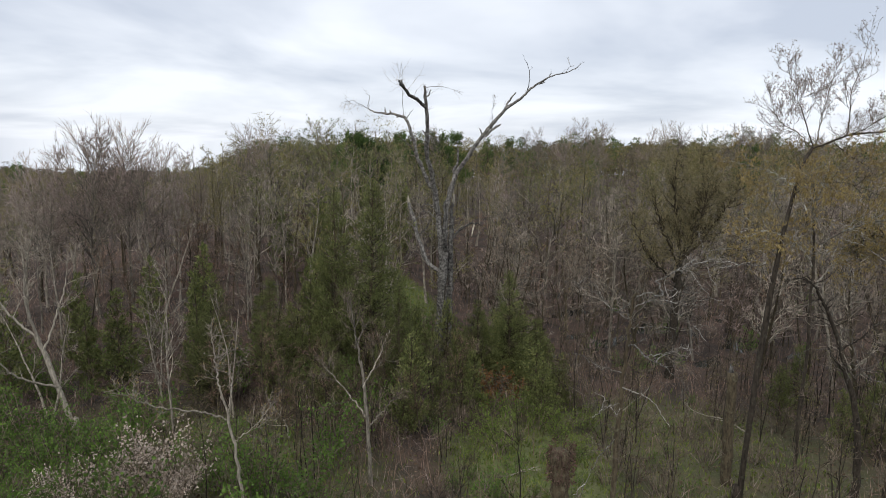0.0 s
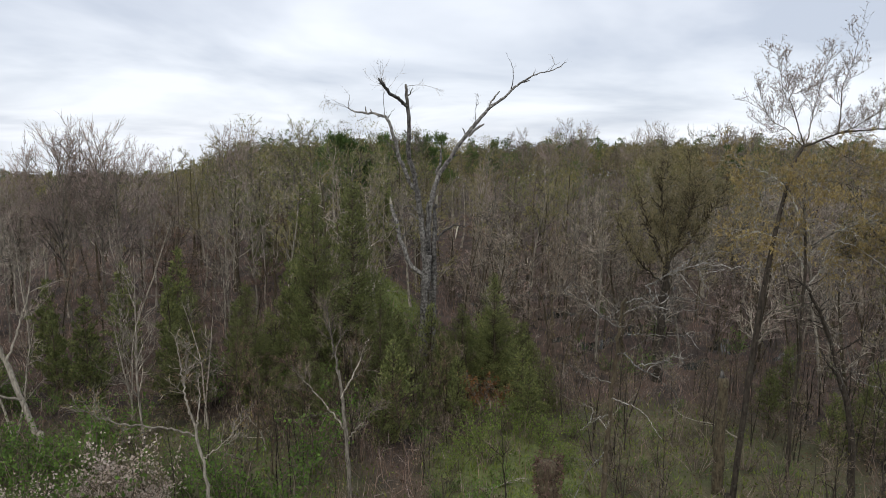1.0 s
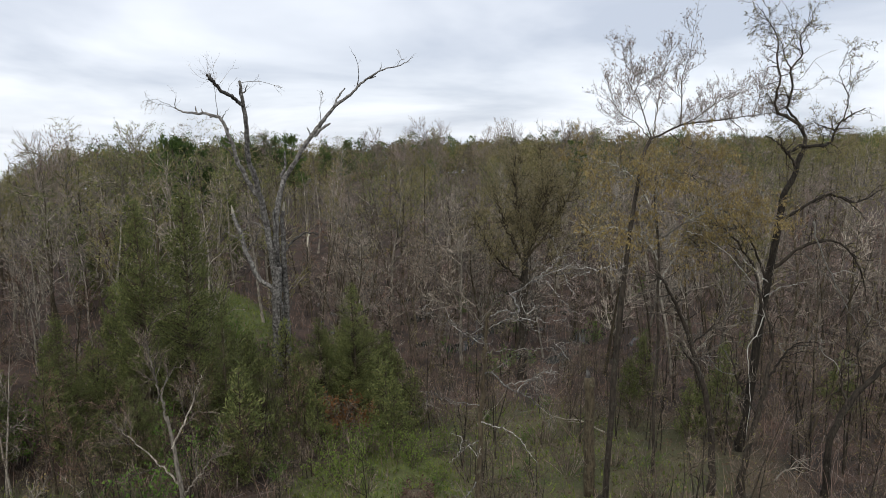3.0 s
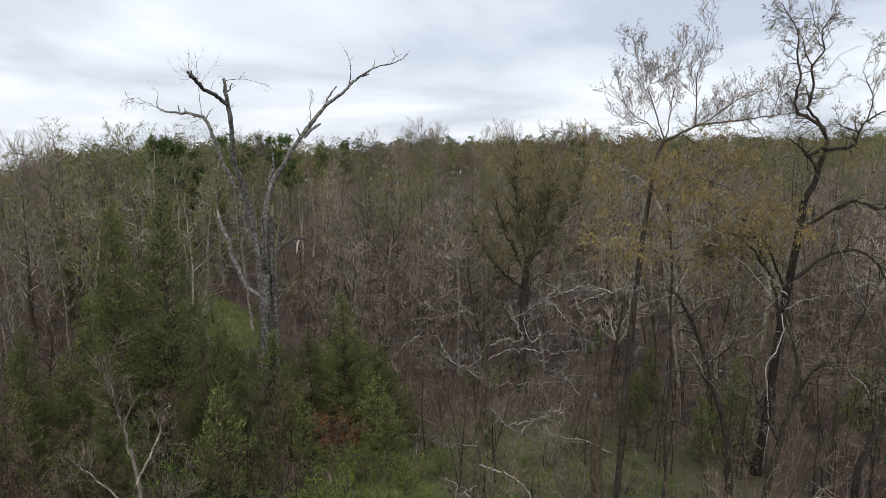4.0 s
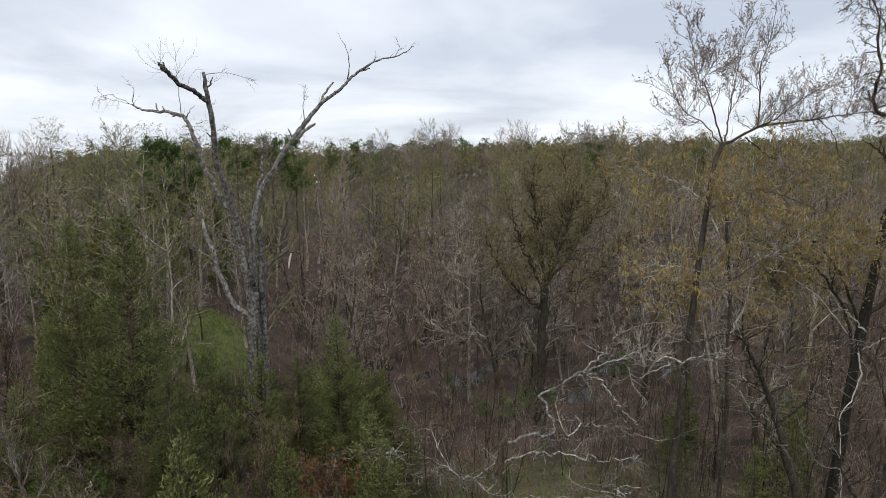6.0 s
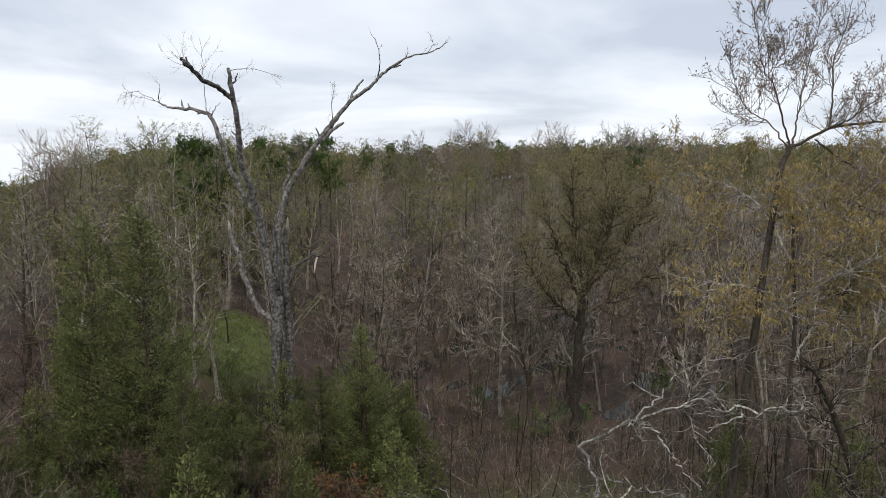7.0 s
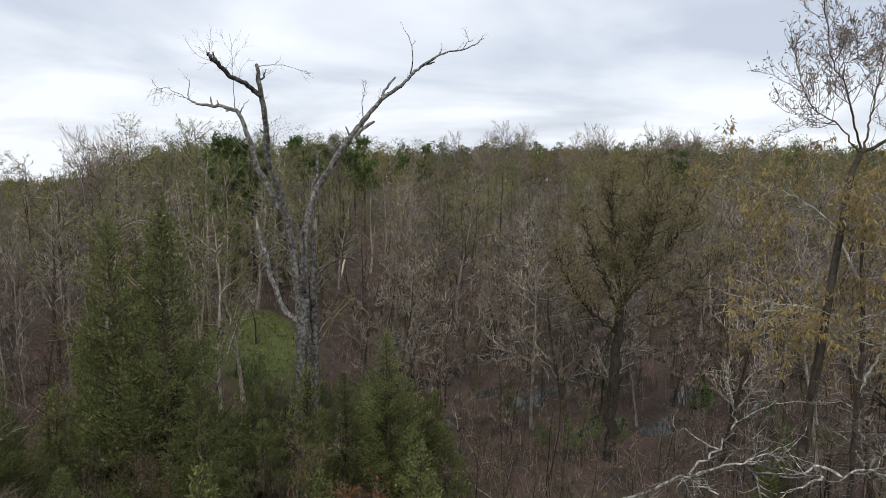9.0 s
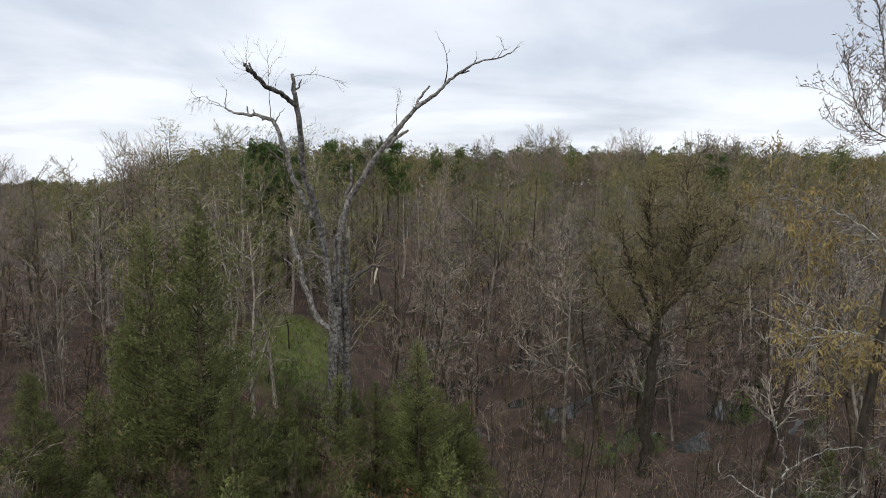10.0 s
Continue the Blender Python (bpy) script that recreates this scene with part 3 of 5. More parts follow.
    # the long limb that reaches out over the hollow
    dead("limb", [(-0.05, 58.5, 11.0, 0.30), (-0.06, 58.4, 12.95, 0.26), (0.03, 58.3, 14.46, 0.24), (0.23, 58.2, 15.95, 0.225), (0.53, 58.1, 17.13, 0.21), (0.85, 58.0, 18.15, 0.20), (1.24, 57.8, 18.81, 0.195), (1.74, 57.5, 19.5, 0.185),
                  (2.22, 57.3, 20.24, 0.18), (2.67, 57.1, 20.95, 0.17), (3.21, 57.1, 21.65, 0.16), (3.74, 57.1, 22.35, 0.15), (4.35, 57.0, 23.08, 0.14), (4.99, 57.0, 23.81, 0.13), (5.76, 56.9, 24.36, 0.115), (6.39, 56.8, 24.84, 0.105),
                  (6.85, 56.7, 25.35, 0.095), (7.33, 56.5, 25.78, 0.085), (8.09, 56.0, 26.24, 0.07), (8.77, 55.9, 26.57, 0.055), (10.08, 56.6, 26.94, 0.042), (10.71, 56.8, 27.23, 0.034), (11.33, 56.9, 27.67, 0.018)], 72, 9, 0.025, twigs=9, twig_len=0.9, lift=0.25)
    dead("broken_stub", [(4.88, 57.0, 23.67, 0.085), (5.18, 57.2, 24.34, 0.078), (5.54, 57.4, 24.89, 0.07), (5.9, 57.5, 25.28, 0.05)], 8, 7, 0.02)
    dead("broken_stub", [(3.31, 57.1, 21.51, 0.12), (3.81, 57.0, 22.03, 0.11), (4.2, 56.9, 22.28, 0.10), (4.58, 56.8, 22.52, 0.07)], 8, 7, 0.02)
    dead("side_branch", [(6.78, 56.7, 25.39, 0.05), (6.92, 56.6, 26.02, 0.036), (6.81, 56.3, 26.98, 0.022), (6.48, 55.8, 27.65, 0.014), (6.1, 55.3, 28.16, 0.006)], 12, 5, 0.03, twigs=4, twig_len=0.5, lift=0.3)
    dead("side_branch", [(9.9, 56.6, 26.9, 0.03), (10.35, 57.0, 27.49, 0.018), (10.24, 57.3, 28.01, 0.008)], 8, 5, 0.03, twigs=5, twig_len=0.6, lift=0.3)
    dead("side_branch", [(8.5, 56.0, 26.51, 0.03), (8.64, 56.0, 26.82, 0.02), (8.61, 56.0, 27.18, 0.008)], 6, 5, 0.01)
    dead("side_branch", [(3.9, 57.0, 22.7, 0.03), (3.85, 56.9, 23.8, 0.018), (4.1, 56.9, 24.9, 0.007)], 8, 5, 0.04, twigs=8, twig_len=0.8, lift=0.3)
    # limbs snapped off low in the crown
    dead("broken_limb", [(0.46, 58.6, 10.6, 0.24), (0.47, 58.7, 12.1, 0.21), (0.58, 58.7, 13.26, 0.19), (0.50, 58.8, 14.75, 0.17), (0.66, 58.8, 15.6, 0.15)], 14, 8, label="dead limb snapped off to pale splintered wood")
    dead("split_top", [(0.66, 58.8, 15.5, 0.14), (0.72, 58.8, 16.0, 0.10), (0.75, 58.8, 16.35, 0.03)], 4, 6, 0.01, wood=BARK_RAW, label="pale splintered wood")
    dead("broken_limb", [(0.0, 58.0, 11.5, 0.19), (-0.07, 57.9, 13.4, 0.15), (-0.09, 57.9, 14.9, 0.12), (-0.03, 57.9, 15.8, 0.09)], 10, 7)
    dead("broken_limb", [(0.5, 58.1, 17.0, 0.12), (0.75, 58.1, 18.4, 0.13), (1.05, 58.0, 19.6, 0.10), (1.0, 58.0, 20.4, 0.06)], 8, 7, 0.05)
    dead("side_branch", [(0.35, 58.7, 11.93, 0.10), (1.11, 58.8, 12.84, 0.09), (1.86, 58.8, 13.44, 0.08), (2.61, 58.6, 13.72, 0.07), (3.35, 58.4, 13.59, 0.04)], 14, 6, 0.04)
    dead("hanging_splinter", [(2.69, 58.6, 13.72, 0.06), (2.53, 58.5, 13.32, 0.07), (2.41, 58.4, 12.58, 0.035)], 6, 6, 0.01, wood=BARK_RAW, label="pale peeled splinter of broken branch hanging down")
    dead("side_branch", [(-0.55, 57.9, 13.6, 0.07), (-1.3, 57.8, 14.6, 0.05), (-2.0, 57.8, 15.0, 0.03), (-2.8, 57.8, 15.9, 0.012)], 12, 5, 0.06, twigs=14, twig_len=1.0)
    dead("side_branch", [(-0.75, 57.7, 15.0, 0.06), (-1.5, 57.5, 15.5, 0.04), (-2.4, 57.4, 15.4, 0.02), (-3.3, 57.3, 16.0, 0.01)], 12, 5, 0.06, twigs=14, twig_len=1.0)
    dead("side_branch", [(0.1, 58.3, 14.4, 0.06), (0.9, 58.2, 15.4, 0.04), (1.3, 58.2, 16.6, 0.02), (1.9, 58.1, 17.4, 0.01)], 12, 5, 0.05, twigs=12, twig_len=0.9)
    dead("side_branch", [(-2.5, 56.9, 19.6, 0.06), (-3.2, 57.0, 20.6, 0.045), (-3.9, 57.1, 21.2, 0.02)], 10, 5, 0.05, twigs=6, twig_len=0.8)
    dead("ivy_stem", [(0.1, 57.95, z0, 0.08), (0.12, 57.9, z0 + 2, 0.064), (0.0, 57.95, z0 + 4, 0.048), (0.1, 57.95, z0 + 6.5, 0.032)], 12, 5, 0.05, wood=BARK_BROWN)
    for foot, way, size in (((-1.2, 56.8, 17.9), (0.7, -0.3, 0.5), 0.5), ((-1.66, 55.0, 21.6), (-0.8, 0.0, 0.5), 0.5), ((-2.9, 56.8, 21.0), (-0.7, -0.2, 0.3), 0.6), ((-4.2, 57.3, 23.15), (-0.4, 0.0, -0.5), 0.45),
                            ((-5.4, 58.3, 23.4), (-0.2, 0.0, 0.9), 0.5), ((-4.9, 57.9, 23.3), (-0.3, 0.0, 0.8), 0.4), ((1.9, 57.4, 19.8), (0.8, 0.0, 0.1), 0.7), ((3.1, 57.1, 21.5), (-0.4, 0.0, 0.9), 0.7),
                            ((7.6, 56.3, 25.95), (0.9, 0.0, 0.1), 0.7), ((0.0, 58.4, 13.4), (0.8, -0.4, 0.4), 0.6), ((-0.6, 57.8, 14.2), (-0.8, -0.3, 0.3), 0.7)):
        tip = [foot[k] + way[k] * size for k in range(3)]
        mid = [foot[k] + way[k] * size * 0.55 for k in range(3)]
        dead("broken_stub", [(*foot, 0.075), (*mid, 0.055), (tip[0], tip[1], tip[2] + 0.06, 0.035)], 5, 6, 0.02)


great_dead_tree()


def leaning_dead_trunk():
    rng = np.random.default_rng(12)
    base = (0.4, 60.6, float(land(0.4, 60.6)))
    root = tagged(new("leaning_dead_trunk"), "broken pale dead trunk leaning beside the great tree", "dead tree")
    root.matrix_basis = Matrix.Translation(base)
    limb("trunk", [(0.4, 60.6, base[2] - 0.3, 0.24), (0.1, 60.3, 7.2, 0.22), (-0.62, 60.1, 8.9, 0.2), (-1.2, 60.3, 9.4, 0.19), (-1.78, 60.6, 10.0, 0.19), (-2.34, 60.9, 11.35, 0.185), (-2.66, 61.2, 12.1, 0.18), (-3.03, 61.6, 13.63, 0.17), (-3.35, 61.9, 14.6, 0.16), (-3.55, 62.1, 15.2, 0.14)], 26, 8, BARK_DEAD, root, base, rng, 0.03)
    limb("split_top", [(-3.53, 62.1, 15.1, 0.14), (-3.58, 62.1, 15.5, 0.10), (-3.64, 62.1, 15.9, 0.03)], 4, 6, BARK_RAW, root, base, rng, 0.01, "pale splintered wood")
    limb("side_branch", [(-2.6, 61.1, 12.0, 0.08), (-1.8, 61.0, 12.9, 0.06), (-1.4, 60.9, 13.8, 0.03)], 8, 5, BARK_DEAD, root, base, rng, 0.06, twigs=10, twig_len=1.0)
    limb("side_branch", [(-3.0, 61.6, 13.5, 0.06), (-2.5, 61.4, 14.0, 0.05), (-2.1, 61.3, 15.0, 0.02)], 8, 5, BARK_DEAD, root, base, rng, 0.06, twigs=10, twig_len=0.9)
    limb("side_branch", [(-2.9, 61.4, 12.9, 0.05), (-3.8, 61.6, 13.5, 0.035), (-4.6, 61.7, 14.4, 0.012)], 8, 5, BARK_DEAD, root, base, rng, 0.06, twigs=10, twig_len=0.9)


leaning_dead_trunk()


# ---- nearer trees that stand out ----
def hand_laid(name, label, category, base_xy, trunk, limbs_, wood, brush, seed, subs=70, twigs=900, sub_len=1.6, twig_len=0.6, wander=0.14, lift=0.05, sub_rad=0.03, thick=0.011,
              leaf=None, leaves=0, leaf_len=0.14, leaf_wide=0.05, hang=False, wobble=0.05, sub_lo=0.25, twig_angle=(20, 65), trunk_wood=None, crooks=0, crook_len=2.5, pale=()):
    """A tree with its own trunk and main limbs, each limb a part; the smaller wood grows from them."""
    rng = np.random.default_rng(seed)
    base = (*base_xy, float(land(*base_xy)))
    root = tagged(new(name), label, category)
    root.matrix_basis = Matrix.Translation(base)
    r0 = trunk[0][3]
    foot = [(base[0], base[1], base[2] - 0.4, r0 * 1.5), (base[0], base[1], base[2] + 0.8, r0 * 1.1)]
    lines = []
    tp, tr = smooth_line(foot + trunk, 20, rng, wobble * 0.6)
    part("trunk", at_origin(tubes(tp, tr, 9), base), trunk_wood or wood, root)
    for pts in limbs_:
        lp, lr = smooth_line(pts, 28, rng, wobble * 0.6)
        part("limb", at_origin(tubes(lp, lr, 7), base), wood, root)
        lines.append((lp, lr))
    for pts in pale:
        lp, lr = smooth_line(pts, 24, rng, wobble * 0.6)
        part("limb", at_origin(capped(lp, lr, 6), base), BARK_WHITE, root, "whitish lichened bare limb")
    lp, lr = np.concatenate([l[0] for l in lines]), np.concatenate([l[1] for l in lines])
    p, d, r, t, _ = spawn(rng, lp, lr, subs, sub_lo, 1.0, 25, 70)
    sp, sr = grow(rng, p, d, sub_len * (1.25 - 0.6 * t) * rng.uniform(0.4, 1.3, subs), np.clip(r * 0.6, thick * 1.2, sub_rad), 6, wander, lift)
    p, d, *_ = spawn(rng, sp, sr, subs * 2, 0.2, 0.95, 25, 65)
    qp, qr = grow(rng, p, d, sub_len * 0.5 * rng.uniform(0.4, 1.3, subs * 2), np.full(subs * 2, thick * 1.15), 4, wander, lift)
    stuff_part("branchwork", at_origin(join(tubes(sp, sr, 4), tubes(qp, qr, 3)), base), wood, root)
    if crooks:
        p, d, *_ = spawn(rng, lp, lr, crooks, 0.15, 0.9, 30, 80)
        d = unit(d * np.array([1.2, 1.2, 0.5]))
        cp, cr = grow(rng, p, d, crook_len * rng.uniform(0.5, 1.2, crooks), rng.uniform(0.013, 0.024, crooks), 11, 0.29, 0.0)
        p, d, *_ = spawn(rng, cp, cr, crooks * 4, 0.15, 0.95, 30, 75)
        kp, kr = grow(rng, p, d, crook_len * 0.36 * rng.uniform(0.4, 1.3, crooks * 4), np.full(crooks * 4, 0.009), 6, 0.32, 0.0)
        stuff_part("pale_branchwork", at_origin(join(tubes(cp, cr, 5), tubes(kp, kr, 3)), base), BARK_SPECKLED, root, "whitish lichened crooked branches")
    a = twigs // 3
    p1, d1, *_ = spawn(rng, sp, sr, a, 0.2, 1.0, *twig_angle)
    p2, d2, *_ = spawn(rng, qp, qr, twigs - a, 0.1, 1.0, *twig_angle)
    p, d = np.concatenate([p1, p2]), np.concatenate([d1, d2])
    d = unit(d + np.array([0, 0, lift * 4]))
    tl = twig_len * rng.uniform(0.35, 1.3, twigs)
    stuff_part("twig_crown", at_origin(spikes(p, d, tl, thick * rng.uniform(0.55, 0.95, twigs), rng.normal(0, 0.4, (twigs, 3))), base), brush, root)
    if leaves:
        k = rng.integers(0, twigs, leaves)
        pos = p[k] + d[k] * (tl[k] * rng.uniform(0.3, 1.05, leaves))[:, None]
        way = unit(rng.normal(0, 0.6 if hang else 1, (leaves, 3)) + (np.array([0, 0, -1.0]) if hang else np.array([0, 0, 0.5])))
        stuff_part("foliage", at_origin(blades(pos, way, leaf_len * rng.uniform(0.5, 1.3, leaves), leaf_wide * rng.uniform(0.7, 1.3, leaves), rng), base), leaf, root)
    return root


# the tall tree with catkins: a dark bole, a crook, an upright crown and a long side limb
hand_laid("catkin_tree", "tall dark-barked tree hung with pale catkins in its upper crown", "tree", (15.2, 31.2),
          [(15.4, 31.2, 2.5, 0.158), (15.7, 31.2, 9.2, 0.144), (16.0, 31.2, 13.6, 0.125), (16.6, 31.6, 16.8, 0.105), (17.9, 33.0, 19.9, 0.085), (18.8, 33.8, 20.9, 0.07)],
          [[(18.7, 33.7, 20.8, 0.06), (19.6, 34.2, 21.0, 0.055), (21.2, 35.0, 21.5, 0.05), (23.0, 35.6, 21.7, 0.042), (25.0, 36.2, 21.9, 0.034), (27.0, 36.8, 22.1, 0.024), (29.0, 37.3, 22.3, 0.01)],
           [(21.2, 35.0, 21.5, 0.034), (21.3, 35.1, 22.8, 0.026), (21.3, 35.2, 23.9, 0.02), (21.7, 35.2, 25.1, 0.013), (21.9, 35.2, 26.6, 0.006)],
           [(21.2, 35.0, 21.5, 0.034), (22.1, 35.2, 21.8, 0.028), (23.2, 35.5, 22.4, 0.022), (24.7, 35.9, 23.1, 0.015), (25.9, 36.2, 23.6, 0.007)],
           [(19.0, 33.9, 20.95, 0.034), (19.1, 33.9, 21.9, 0.026), (19.3, 34.0, 22.9, 0.018), (19.5, 34.0, 24.0, 0.012), (19.8, 34.0, 25.1, 0.006)],
           [(18.8, 33.8, 20.9, 0.036), (18.3, 33.6, 21.8, 0.028), (17.9, 33.5, 22.7, 0.022), (17.4, 33.4, 23.2, 0.016), (17.1, 33.4, 24.2, 0.011), (16.8, 33.4, 25.3, 0.006)],
           [(18.7, 33.7, 20.8, 0.028), (17.7, 33.4, 21.6, 0.02), (16.8, 33.2, 22.0, 0.015), (16.2, 33.0, 22.7, 0.01), (15.8, 33.0, 23.9, 0.006)],
           [(20.2, 34.4, 21.1, 0.03), (20.8, 34.0, 20.5, 0.022), (21.6, 33.6, 19.9, 0.016), (21.8, 33.4, 19.5, 0.008)],
           [(17.9, 33.5, 22.7, 0.016), (17.8, 33.7, 23.2, 0.013), (18.4, 33.9, 23.5, 0.01), (19.2, 34.0, 23.8, 0.006)],
           [(25.0, 36.2, 21.9, 0.02), (26.0, 36.3, 21.2, 0.018), (26.4, 36.4, 20.4, 0.012), (27.3, 36.5, 20.0, 0.006)],
           [(27.0, 36.8, 22.1, 0.016), (27.5, 36.9, 23.3, 0.012), (27.9, 37.0, 24.5, 0.006)],
           [(17.3, 32.3, 18.6, 0.04), (18.8, 32.0, 19.2, 0.03), (20.5, 32.1, 18.9, 0.02), (22.2, 32.4, 18.3, 0.008)]],
          BARK_BROWN, TWIG_GREY, 21, trunk_wood=BARK_DARK, subs=270, twigs=4400, sub_len=1.2, twig_len=0.36, wander=0.14, lift=0.16, sub_rad=0.015, thick=0.0075, wobble=0.03, leaf=foliage("pale_catkins", (0.30, 0.235, 0.20), (0.52, 0.43, 0.375)), leaves=6600, leaf_len=0.15, leaf_wide=0.034, hang=False)

# its lower crown: golden catkins on spreading limbs
hand_laid("golden_catkin_tree", "spreading tree with drooping golden catkins and lichened limbs", "tree", (19.8, 34.1),
          [(19.7, 34.0, 6.0, 0.09), (19.5, 33.7, 10.6, 0.0788), (19.3, 33.5, 14.1, 0.0675), (18.9, 33.5, 19.0, 0.0506)],
          [[(19.4, 33.6, 14.6, 0.045), (17.9, 32.7, 16.0, 0.0394), (16.1, 31.9, 16.7, 0.0281), (14.7, 31.4, 16.5, 0.0112)],
           [(19.3, 33.5, 15.8, 0.045), (21.0, 33.0, 16.9, 0.0394), (23.0, 32.7, 17.4, 0.0281), (24.8, 32.4, 16.9, 0.0112)],
           [(19.1, 33.5, 16.9, 0.0394), (18.2, 34.2, 18.8, 0.0281), (16.8, 34.7, 19.7, 0.0169), (15.4, 34.9, 20.0, 0.0084)],
           [(19.0, 33.5, 17.8, 0.0394), (20.1, 34.0, 19.3, 0.0281), (21.8, 34.4, 20.0, 0.0169), (23.6, 34.7, 20.1, 0.0084)],
           [(19.4, 33.7, 13.2, 0.0394), (20.8, 34.4, 14.6, 0.0338), (22.6, 35.1, 15.6, 0.0225), (24.5, 35.6, 15.6, 0.0084)],
           [(19.1, 33.6, 16.3, 0.0338), (18.4, 32.4, 17.8, 0.0281), (17.8, 31.4, 18.8, 0.0169), (17.3, 30.7, 19.3, 0.0084)]],
          BARK_LICHEN, TWIG_BROWN, 22, trunk_wood=BARK_DARK, subs=220, twigs=3600, sub_len=2.0, twig_len=0.5, wander=0.2, lift=0.0, sub_rad=0.022, thick=0.009, leaf=LEAF_GOLD, leaves=17000, leaf_len=0.19, leaf_wide=0.042, hang=True, crooks=26, crook_len=3.0)

# the crooked tree: winding limbs against the sky
hand_laid("crooked_tree", "crooked dark tree with winding limbs and small new leaves", "tree", (26.7, 35.8),
          [(27.0, 35.8, 4.8, 0.24), (27.5, 35.8, 10.0, 0.22), (28.1, 35.8, 14.1, 0.20), (28.4, 35.8, 16.6, 0.18), (28.7, 35.8, 17.9, 0.165), (29.2, 35.9, 18.7, 0.15), (29.8, 36.1, 19.9, 0.13)],
          [[(29.8, 36.1, 19.8, 0.12), (30.3, 36.4, 20.7, 0.11), (30.0, 36.6, 21.5, 0.10), (29.3, 36.8, 22.0, 0.09), (28.7, 36.9, 22.3, 0.08), (28.6, 37.0, 23.1, 0.068), (28.8, 37.0, 24.2, 0.055), (28.5, 37.0, 25.3, 0.045), (28.5, 37.0, 26.4, 0.032), (27.6, 37.0, 27.5, 0.02), (27.0, 37.0, 28.2, 0.01)],
           [(30.3, 36.4, 20.7, 0.08), (29.8, 36.6, 21.8, 0.075), (29.3, 36.8, 22.5, 0.07), (29.7, 37.0, 23.6, 0.06), (29.5, 37.0, 24.7, 0.052), (30.2, 37.0, 25.5, 0.044), (30.0, 37.0, 26.3, 0.035), (30.4, 37.0, 27.2, 0.022), (31.0, 37.0, 27.3, 0.01)],
           [(29.5, 37.0, 24.7, 0.04), (29.1, 37.0, 25.3, 0.032), (28.7, 37.0, 26.2, 0.022), (28.1, 37.0, 27.0, 0.014), (27.3, 37.0, 27.2, 0.008)],
           [(28.7, 36.0, 20.0, 0.10), (29.8, 36.1, 20.3, 0.105), (31.8, 36.3, 20.4, 0.09), (32.4, 36.5, 21.2, 0.068), (33.1, 36.7, 21.8, 0.052), (34.8, 36.9, 22.5, 0.028)],
           [(29.4, 36.0, 19.2, 0.075), (28.7, 36.0, 20.0, 0.07), (28.3, 36.0, 20.4, 0.05), (27.3, 36.1, 21.0, 0.018)],
           [(32.4, 36.5, 21.2, 0.045), (31.4, 36.6, 21.5, 0.032), (30.9, 36.6, 21.8, 0.014)],
           [(30.0, 37.0, 26.3, 0.025), (29.4, 37.0, 27.0, 0.018), (29.2, 37.0, 28.0, 0.008)],
           [(33.1, 36.7, 21.8, 0.04), (33.4, 36.8, 23.2, 0.028), (32.8, 36.9, 24.4, 0.016), (33.1, 36.9, 25.6, 0.008)],
           [(28.5, 35.8, 16.2, 0.0963), (30.0, 35.4, 17.1, 0.0842), (31.2, 35.1, 17.6, 0.0722), (32.6, 34.9, 17.1, 0.0482), (34.2, 34.7, 17.8, 0.0241)],
           [(28.0, 35.8, 13.2, 0.1023), (29.3, 35.1, 14.6, 0.0903), (31.0, 34.4, 15.0, 0.0662), (32.0, 33.7, 13.6, 0.0482), (32.5, 33.5, 11.8, 0.0241)],
           [(27.6, 35.8, 11.1, 0.0842), (26.6, 35.6, 13.6, 0.0662), (24.9, 35.4, 15.5, 0.0482), (23.3, 35.1, 16.2, 0.0301), (22.2, 34.9, 15.5, 0.0120)],
           [(27.8, 35.8, 12.5, 0.0722), (26.8, 36.1, 15.0, 0.0542), (25.4, 36.3, 16.6, 0.0361), (24.0, 36.3, 16.9, 0.0120)]],
          BARK_DARK, TWIG_BROWN, 23, trunk_wood=BARK_DARK, subs=210, twigs=3400, sub_len=1.5, twig_len=0.4, wander=0.26, lift=0.03, sub_rad=0.03, thick=0.011, leaf=LEAF_OLIVE, leaves=5200, leaf_len=0.11, leaf_wide=0.05, wobble=0.05, crooks=26, crook_len=3.0,
          pale=[[(26.52, 34.60, 11.95, 0.034), (26.53, 34.40, 11.10, 0.032), (26.04, 34.30, 9.99, 0.030), (25.51, 34.20, 9.39, 0.027), (25.60, 34.20, 8.03, 0.022), (25.83, 34.20, 6.31, 0.018), (25.72, 34.20, 3.89, 0.011)],
                [(29.40, 34.40, 16.21, 0.045), (29.45, 34.20, 15.26, 0.041), (29.91, 34.00, 14.05, 0.038), (30.40, 33.90, 13.18, 0.034), (30.99, 33.80, 12.10, 0.028), (31.54, 33.70, 11.08, 0.022), (32.24, 33.70, 10.41, 0.015), (32.80, 33.70, 9.62, 0.007)],
                [(26.70, 34.60, 12.04, 0.030), (27.36, 34.30, 12.56, 0.026), (28.12, 34.10, 12.75, 0.019), (28.97, 34.00, 12.88, 0.011)],
                [(27.00, 34.80, 12.81, 0.030), (26.03, 34.60, 13.57, 0.026), (25.09, 34.40, 14.24, 0.019), (24.42, 34.30, 14.99, 0.011)],
                [(20.90, 33.60, 16.10, 0.019), (22.15, 33.90, 15.71, 0.017), (24.02, 34.20, 14.55, 0.022), (25.89, 34.60, 12.85, 0.026)],
                [(30.40, 33.90, 13.18, 0.022), (31.17, 33.80, 13.42, 0.017), (31.97, 33.70, 13.13, 0.009)]])

